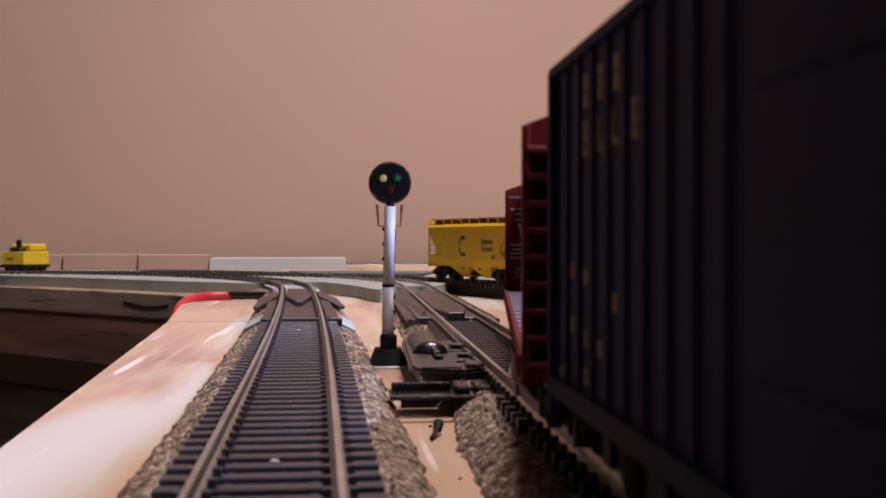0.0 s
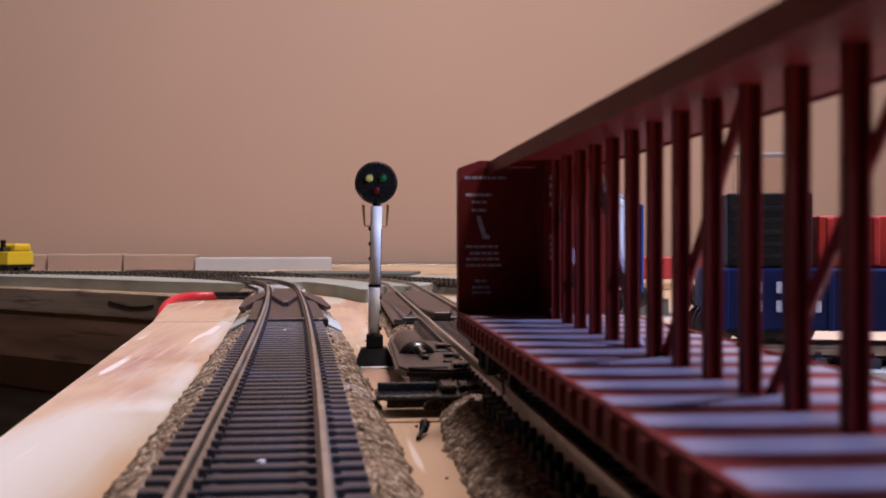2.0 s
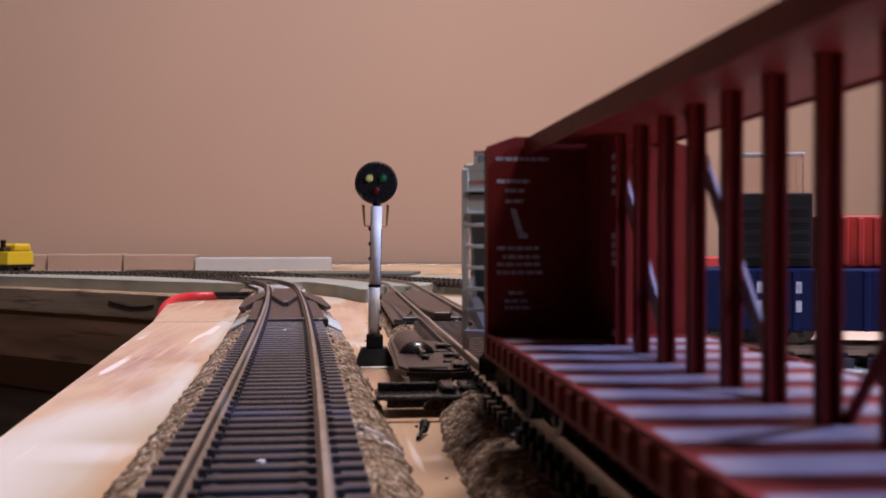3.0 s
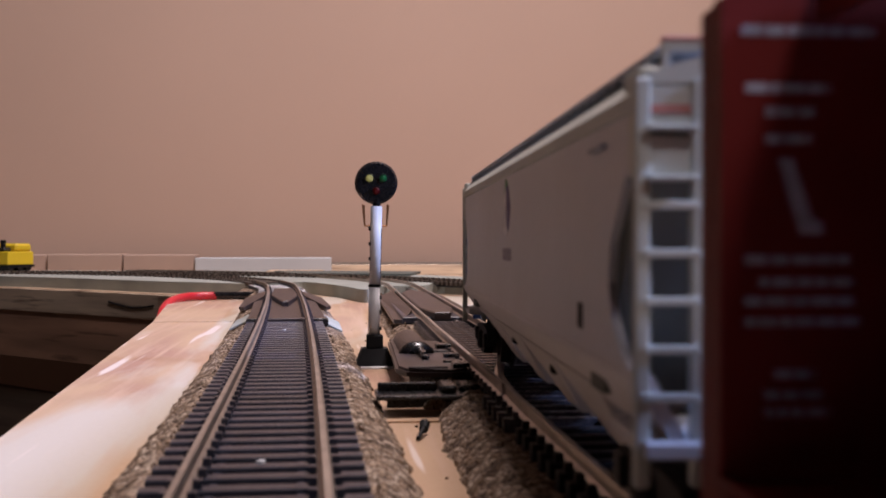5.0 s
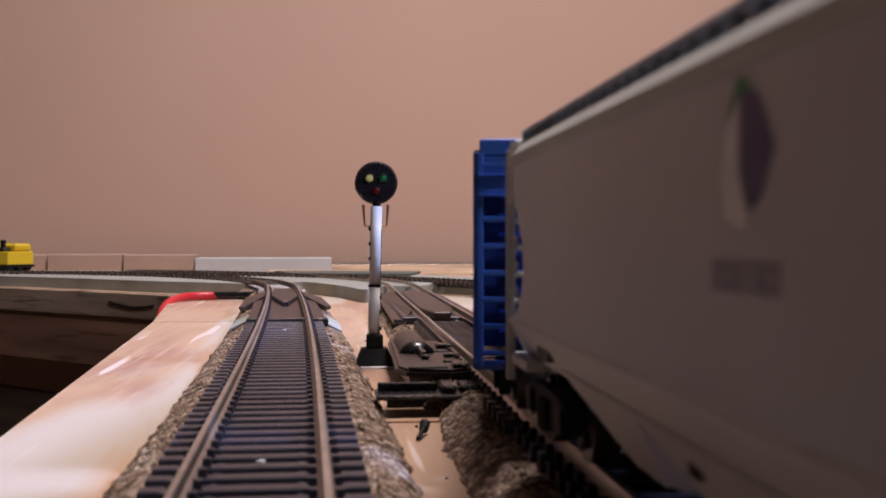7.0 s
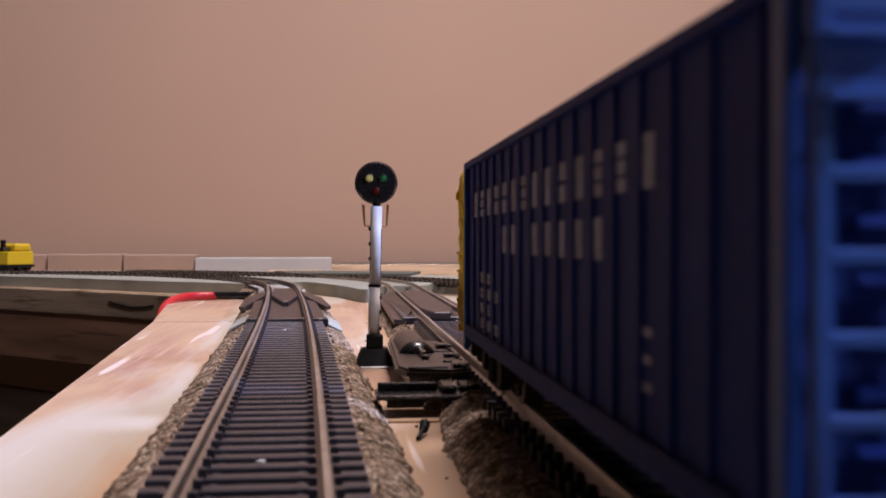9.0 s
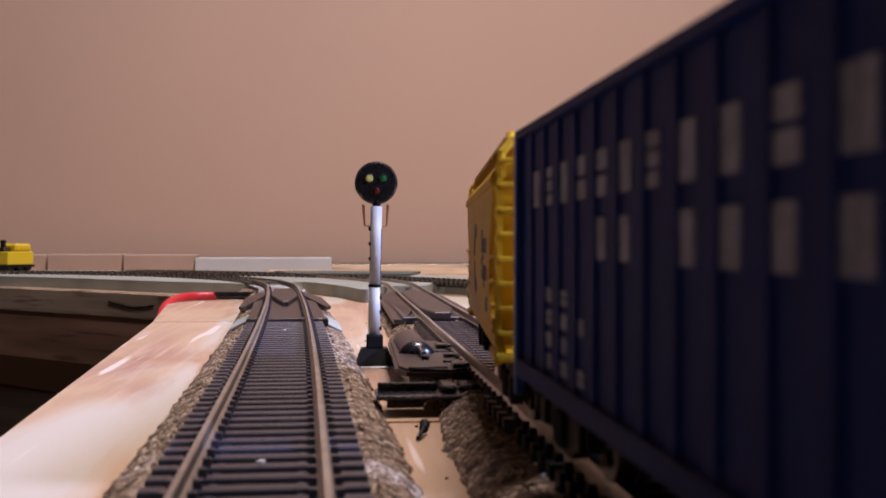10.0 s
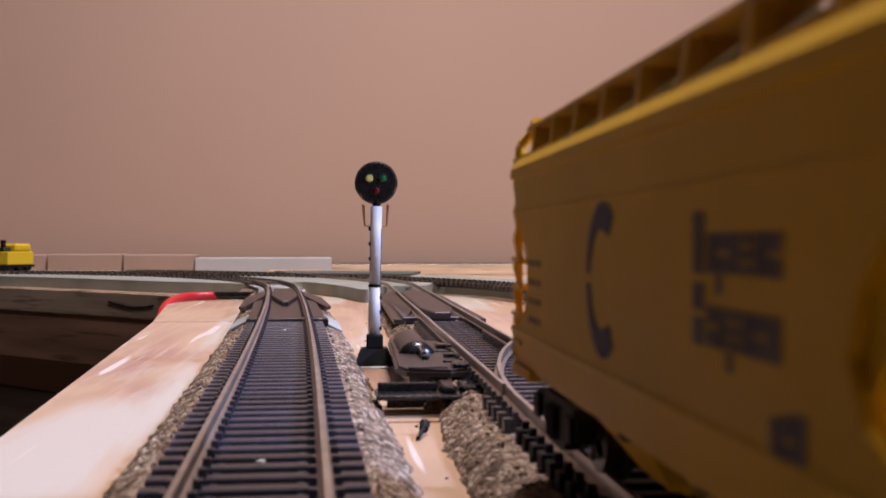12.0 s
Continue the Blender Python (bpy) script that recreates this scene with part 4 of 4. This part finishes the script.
            part("stile", bm, end_mat, t)
            me = mesh_of("rung", box(bmesh.new(), -15.6, -8.2, -0.5, 0.5, -0.4, 0.4, 0.15), end_mat)
            for i in range(9):
                part("rung", me, end_mat, t, at=mm(0, e + k * 1.6, low - 1 + i * 3.75))
            grab = mesh_of("grab_iron", box(bmesh.new(), -0.3, 0.3, -3.4, 3.4, -0.3, 0.3, 0.1), end_mat)
            for i in range(4):
                part("grab_iron", grab, end_mat, t, at=mm(-16.3, e - k * 3.0, low + 3 + i * 3.75))
            hoop = bmesh.new()
            pts = [(e + k * 1.2, st - 2), (e + k * 1.2, st + 1.5), (e + k * 0.6, st + 3.4), (e - k * 0.6, st + 4.4), (e - k * 3, st + 4.6)]
            for p, q in zip(pts, pts[1:]):
                rod(hoop, (-15.2 if p[1] < st + 2 else -13.5, p[0], p[1]), (-15.2 if q[1] < st + 2 else -13.5, q[0], q[1]), 0.7, 8)
            part("hand_rail", hoop, end_mat, t)
    running_gear(t, L + 10, half_base, low - 1.2)
    CARS.append((t, (front + rear) / 2, half_base))
    return t


GREY_CAR = hopper("light grey covered hopper with a leaf-shaped violet emblem", 352, 536, 41.6, 12.0, GREYP, GREYEND, WALKM, 82, 4, "grey")
Y0 = 0.5
bm = bmesh.new()
prism(bm, [(Y0 - 5.0, 33.2), (Y0 - 2.6, 36.4), (Y0 + 0.2, 37.6), (Y0 + 0.2, 32), (Y0 - 1.2, 29.5), (Y0 - 3.2, 30.4)], -16.5, -16.3, "x")
part("emblem", bm, INK_V, GREY_CAR, "violet half of a leaf emblem")
bm = bmesh.new()
prism(bm, [(Y0 + 0.3, 36.6), (Y0 + 2.6, 34.6), (Y0 + 3.6, 31.6), (Y0 + 2.8, 29.2), (Y0 - 0.6, 28.4), (Y0 - 1.0, 29.4), (Y0 + 0.3, 32)], -16.52, -16.3, "x")
part("emblem", bm, EMBLEM_W, GREY_CAR, "white half of a leaf emblem")
bm = bmesh.new()
prism(bm, [(Y0 - 1.8, 36.9), (Y0 + 0.3, 37.9), (Y0 + 2.4, 35.4), (Y0 + 0.3, 36.5)], -16.54, -16.3, "x")
part("emblem", bm, INK_G, GREY_CAR, "green tip of a leaf emblem")
bm = bmesh.new()
for i in range(6):
    marks(bm, -16.4, Y0 + 4.5 - i * 1.9, 25.6, 1.4, 2.0, i)
part("lettering", bm, INK_P, GREY_CAR, "faint violet lettering")
bm = bmesh.new()
for i in range(3):
    marks(bm, -16.4, 86, 27.5 - i * 3.4, 2.4, 1.6, i)
part("data_lettering", bm, WALKM, GREY_CAR, "small dark lettering")
part("service_placard", box(bmesh.new(), -16.5, -16.3, -68, -65.4, 18.8, 21.4), STEEL, GREY_CAR, "small dark square placard")
part("grab_iron", box(bmesh.new(), -16.9, -16.5, -80, -73, 36.2, 36.7, 0.1), WALKM, GREY_CAR)

YELLOW_CAR = hopper("yellow covered hopper with a dark blue C emblem", 726, 840, 39.6, 11.0, YELP, YELEND, YELWALK, 44, 2, "yellow")
Y0 = 57 - 53
bm = bmesh.new()
for sign in (1, -1):
    outer, inner = [], []
    for q in range(0, 13):
        a = radians(4 + q * 10.2)
        thick = 1.0 + 2.2 * (q / 12.0) ** 0.8 if q < 10 else 2.8 - 0.25 * (q - 10)
        outer.append((Y0 + 6.4 * math.cos(a), 24.2 + sign * 7.3 * math.sin(a)))
        inner.append((Y0 + (6.4 - thick) * math.cos(a), 24.2 + sign * (7.3 - thick) * math.sin(a)))
    prism(bm, outer + inner[::-1], -16.52, -16.3, "x")
part("emblem", bm, INK_N, YELLOW_CAR, "dark blue C-shaped emblem")
bm = bmesh.new()
for k, z in enumerate((27.0, 22.2)):
    marks(bm, -16.4, 57 - 80.5, z + 0.7, 2.0, 4.2, k)
    for i in range(6):
        marks(bm, -16.4, 57 - 83.2 - i * 2.1, z, 1.8, 2.6, i + k)
    marks(bm, -16.4, 57 - 84.5 - k * 2, z - 2.0, 0.9, 1.2, 4)
for i in range(3):
    marks(bm, -16.4, 57 - 94 - i * 1.6, 16.6 + i * 0.3, 1.5, 2.6, i)
part("lettering", bm, INK_F, YELLOW_CAR, "faded dark violet unreadable lettering")
bm = bmesh.new()
for k in range(4):
    for i in range(3):
        marks(bm, -16.4, 57 - 14 - i * 3, 25 - k * 2.4, 2.2, 0.8, i + k)
part("data_lettering", bm, INK_B, YELLOW_CAR, "faint brown data lettering")


# ---- things on the far table ----
def long_block(label, x0, x1, y, h, mat, depth=45, turn=0.0):
    t = part("block", box(bmesh.new(), -(x1 - x0) / 2, (x1 - x0) / 2, 0, depth, 0, h + 8.2, 0.8), mat)
    t.matrix_basis = mm((x0 + x1) / 2, y, -0.4, 0, 0, turn)
    return tagged(t, label, "block", group="row of blocks")


long_block("pinkish brown block lying behind the track", -450, -304, 1188, 16.0, PINKBLOCK)
long_block("pinkish brown block lying behind the track", -302, -226, 1184, 16.6, PINKBLOCK)
long_block("pinkish brown block lying behind the track", -224, -151.5, 1180, 16.0, PINKBLOCK)
long_block("white painted block lying behind the track", -149.5, -8, 1172, 12.8, WHITEBLOCK, 40)


def far_strips():
    for name, label, mat, outline, z0, z1 in (
            ("board", "pale plywood strip behind the track", PALEWOOD, [(-70, 1090), (-20, 1080), (-15, 1130), (-70, 1140)], 8.2, 8.9),
            ("board", "long grey brown board lying on the far table", DULLGREY, [(-40, 960), (60, 940), (75, 1020), (-60, 1050)], 8.2, 10.4),
            ("board", "pale plywood strip behind the track", PALEWOOD, [(60, 880), (420, 820), (430, 960), (60, 1010)], 0.0, 5.2),
            ("board", "dull brown strip along the back edge", OLDWOOD, [(-20, 1250), (600, 1240), (600, 1290), (-20, 1300)], 0.0, 11.0)):
        bm = bmesh.new()
        prism(bm, outline, z0, z1, "z")
        tagged(part(name, bm, mat), label, "board")


far_strips()
BACK_LINE = Line(-30, 1268, 90, [(800, 0)])
track("back_track", "dull track along the back of the table", BACK_LINE, 0, 780, ties=False, dz=3.2)


def yellow_engine():
    t = thing("toy_engine", "small yellow toy engine with a black front", "toy engine", mm(-329, 1150, 8.2, 0, 0, 62))
    part("body", box(bmesh.new(), -19, 16, -15, 15, 6.0, 19.5, 0.8), YELTOY, t)
    bm = bmesh.new()
    box(bm, -7, 15, -14, 14, 19.4, 27.5, 2.2)
    part("cab", bm, YELTOY, t)
    part("frame", box(bmesh.new(), -20, 17, -15.5, 15.5, 3.6, 6.1, 0.3), BLACKMAT, t)
    bm = bmesh.new()
    rod(bm, (-14, -4, 19), (-14, -4, 31), 2.2, 16, 2.8)
    box(bm, -19, -7.5, -10, 6, 19.3, 23.5, 2.0)
    part("boiler", bm, BLACKPL, t)
    bm = bmesh.new()
    for k in range(3):
        box(bm, -19.15, -18.9, -1 + k * 3.4, 1 + k * 3.4, 10.5, 13.5)
    part("lettering", bm, INK_N, t, "small dark unreadable lettering")
    for x in (-13, 0, 11):
        part("wheel", rod(bmesh.new(), (x, -13, 3.9), (x, 13, 3.9), 3.9, 20), BLACKPL, t)
    return t


yellow_engine()


# ---- small things on the near planks ----
def tube(name, label, category, points, r, mat):
    c = bpy.data.curves.new(name, "CURVE")
    c.dimensions, c.bevel_depth, c.bevel_resolution = "3D", r * MM, 4
    sp = c.splines.new("NURBS")
    sp.points.add(len(points) - 1)
    for pt, v in zip(sp.points, points):
        pt.co = (v[0] * MM, v[1] * MM, v[2] * MM, 1)
    sp.use_endpoint_u, sp.order_u = True, 3
    c.materials.append(mat)
    return tagged(new(name, c), label, category)


tube("wire", "thick red insulated wire bent over the plank edge", "wire", [(-105, 655, -24), (-105.5, 664, -8), (-105, 690, 0.5), (-98, 713, 3.0), (-88, 722, 3.0), (-78, 722, 3.0)], 2.7, REDTUBE)
tube("connector", "black wire connector sleeve by the track", "connector", [(-80, 722, 3.2), (-66, 721, 3.2), (-50, 716, 3.2)], 2.6, BLACKPL)
# dark gouge in the table fascia, drawn as a thin tube on it
tube("wire", "dark gouge in the weathered board, built as a black tube", "wire", [(-174.2, 861.5, -8), (-161.2, 849.1, -11), (-147.2, 835.8, -11.5), (-135.2, 824.4, -9)], 0.8, BLACKPL)
for x, y, k in ((-40.2, 470, -1), (-3.6, 458, 1)):
    bm = bmesh.new()
    box(bm, -4.6, 4.6, -24, 22, -0.4, 0.4, 0.2)
    tagged(part("strip", bm, FOAM, at=mm(x, y, 4.9, 0, k * 26, 1.8)), "pale grey plastic strip on the cork shoulder", "strip", group="strips")


def nail():
    t = thing("nail", "short black bent nail stuck in the plank", "nail", mm(15.0, 216, 0))
    bm = bmesh.new()
    rod(bm, (0, -5, 0.5), (1.6, 1, 1.6), 0.45, 8)
    part("shank", bm, STEEL, t)
    bm = bmesh.new()
    rod(bm, (1.5, 0.8, 1.2), (1.9, 2.6, 2.2), 0.9, 10, 1.1)
    part("head", bm, STEEL, t)


nail()
for y in (155.0, 383.0):
    bm = bmesh.new()
    rod(bm, (0, 0, 7.0), (0, 0, 7.9), 0.9, 12, 0.6)
    x = NEAR_LINE.at(300 + y)[0]
    tagged(part("track_screw", bm, WHITEBLOCK, at=mm(x, y, 0)), "small bright screw head in the track tie", "screw")

bm = bmesh.new()
for i in range(40):
    x, y = random.uniform(-4, 22), random.uniform(150, 560)
    r = random.uniform(0.15, 0.42)
    made = bmesh.ops.create_icosphere(bm, subdivisions=1, radius=r)
    bmesh.ops.translate(bm, vec=(x, y, r * 0.5), verts=made["verts"])
tagged(part("cork_crumbs", bm, CORK), "dark cork crumbs scattered on the planks", "crumbs", kind="stuff")


# ---- parked cars beyond the train ----
def parked_well_car():
    t = thing("well_car", "parked navy well car with black and red containers", "well car", mm(141, 292, RAIL_TOP, 0, 0, -104))
    bm = bmesh.new()
    box(bm, -14, 14, -42, 60, 4.0, 20.5, 0.6)
    part("body", bm, NAVY, t)
    post = mesh_of("side_post", box(bmesh.new(), 13.9, 14.7, -0.8, 0.8, 4, 20, 0.2), NAVY)
    for y in range(-36, 60, 9):
        part("side_post", post, NAVY, t, at=mm(0, y, 0))
    bm = bmesh.new()
    for i in range(4):
        box(bm, 14.7, 14.8, -28 + i * 5, -26.5 + i * 5, 9, 12); box(bm, 14.7, 14.8, -28 + i * 5, -26.5 + i * 5, 14, 17)
    part("lettering", bm, INK_W, t, "white unreadable lettering")
    for y in (-28, 46):
        truck(t, y)
    c = thing("container", "black ribbed container stacked on the well car", "container", mm(118, 298, RAIL_TOP + 20.6, 0, 0, -14))
    bm = bmesh.new()
    box(bm, -11.5, 10.5, -12, 14, 0, 20, 0.4)
    part("body", bm, BLACKMAT, c)
    rib = mesh_of("rib", box(bmesh.new(), -10.5, 9.5, -12.5, -11.8, -0.7, 0.7, 0.2), BLACKMAT)
    for z in (3, 6.2, 9.4, 12.6, 15.8):
        part("rib", rib, BLACKMAT, c, at=mm(0, 0, z))
    c = thing("container", "red ribbed container stacked on the well car", "container", mm(163, 290, RAIL_TOP + 20.6, 0, 0, -14))
    bm = bmesh.new()
    box(bm, -33, 34, -11, 13, 0, 14, 0.4)
    part("body", bm, REDBOX, c)
    rib = mesh_of("rib", box(bmesh.new(), -0.8, 0.8, -11.6, -10.9, 0.6, 13.4, 0.2), REDBOX)
    for x in range(-30, 34, 4):
        part("rib", rib, REDBOX, c, at=mm(x, 0, 0))


parked_well_car()


def clear_box():
    m = bpy.data.materials.new("clear_plastic")
    m.use_nodes = True
    b = m.node_tree.nodes["Principled BSDF"]
    b.inputs["Base Color"].default_value = (0.95, 0.93, 0.92, 1)
    b.inputs["Transmission Weight"].default_value, b.inputs["Roughness"].default_value, b.inputs["IOR"].default_value = 1.0, 0.08, 1.2
    t = thing("plastic_box", "small clear plastic box standing on the black container", "box", mm(120, 302, RAIL_TOP + 40.6, 0, 0, -14))
    for x0, x1, y0, y1 in ((-9, 9, -6, -5.5), (-9, 9, 5.5, 6), (-9, -8.5, -5.5, 5.5), (8.5, 9, -5.5, 5.5)):
        part("side", box(bmesh.new(), x0, x1, y0, y1, 0, 11), m, t)
    part("rim", box(bmesh.new(), -9.3, 9.3, -6.3, 6.3, 11.02, 11.5, 0.15), WHITEBLOCK, t)


clear_box()


def parked_gondola():
    t = thing("gondola", "parked low red gondola on a far siding", "gondola", mm(168, 560, 5.0, 0, 0, -86))
    part("body", box(bmesh.new(), -15, 15, -44, 40, 14, 25, 0.6), REDBOX, t)
    bm = bmesh.new()
    marks(bm, 15.1, -38, 20, 6, 6, 2)
    part("lettering", bm, INK_W, t)
    for y in (-28, 26):
        truck(t, y)


parked_gondola()
PARK_LINE = Line(60, 310, 104, [(300, 0)])
track("siding_track", "dark siding track on grey foam", PARK_LINE, 10, 290)
bm = bmesh.new()
sweep(bm, PARK_LINE, 4, 296, [(-22, -0.3), (-22, 5), (22, 5), (22, -0.3)], 20)
tagged(part("foam_siding", bm, FOAM), "grey foam strip under the siding track", "roadbed", kind="structure")


def wall_hook():
    t = thing("wall_hook", "small white hook fixed to the beige wall", "hook", mm(-560, 1748, 231))
    part("plate", box(bmesh.new(), -6, 6, -2, 1.8, -7, 6, 0.6), WHITEP, t)
    part("peg", rod(bmesh.new(), (0, -2, -2), (0, -9, 1), 2.0, 12), WHITEP, t)


wall_hook()


def ceiling_lamp(x, y):
    t = thing("ceiling_lamp", "square white ceiling lamp above the railway", "lamp", mm(x, y, 1372), group="ceiling lamps")
    part("housing", box(bmesh.new(), -190, 190, -190, 190, 6, 30, 4), WHITEP, t)


ceiling_lamp(220, 660)
ceiling_lamp(480, -760)


def work_lamp():
    t = thing("work_lamp", "small cool white work lamp hung from the ceiling", "lamp", pose(1.165, -0.063, 0.871))
    turn = look((0, 0, 0), (-1.165, 0.263, -0.871)).to_3x3()
    bm = bmesh.new()
    rod(bm, turn @ Vector((0, 0, 4)), turn @ Vector((0, 0, 60)), 62, 24, 30)
    part("shade", bm, WHITEP, t)
    part("stem", rod(bmesh.new(), (40, -5, 20), (40, -5, 532), 6, 12), STEEL, t)


work_lamp()


def motions():
    times = [i * 0.25 for i in range(49)]
    for car, centre, half_base in CARS:
        walk(car, [(t, line_pose(TRAIN_LINE, BACK + centre - travelled(t), half_base)) for t in times])
    ticks = [i * 0.1 for i in range(121)]
    turning = [w for w in WHEELS if w.parent.parent["category"] in ("boxcar", "flatcar", "hopper car")]
    for w in turning:
        y = w.location.y / MM
        walk(w, [(t, mm(0, y, 5.05, math.degrees(travelled(t) / 5.05))) for t in ticks])


motions()
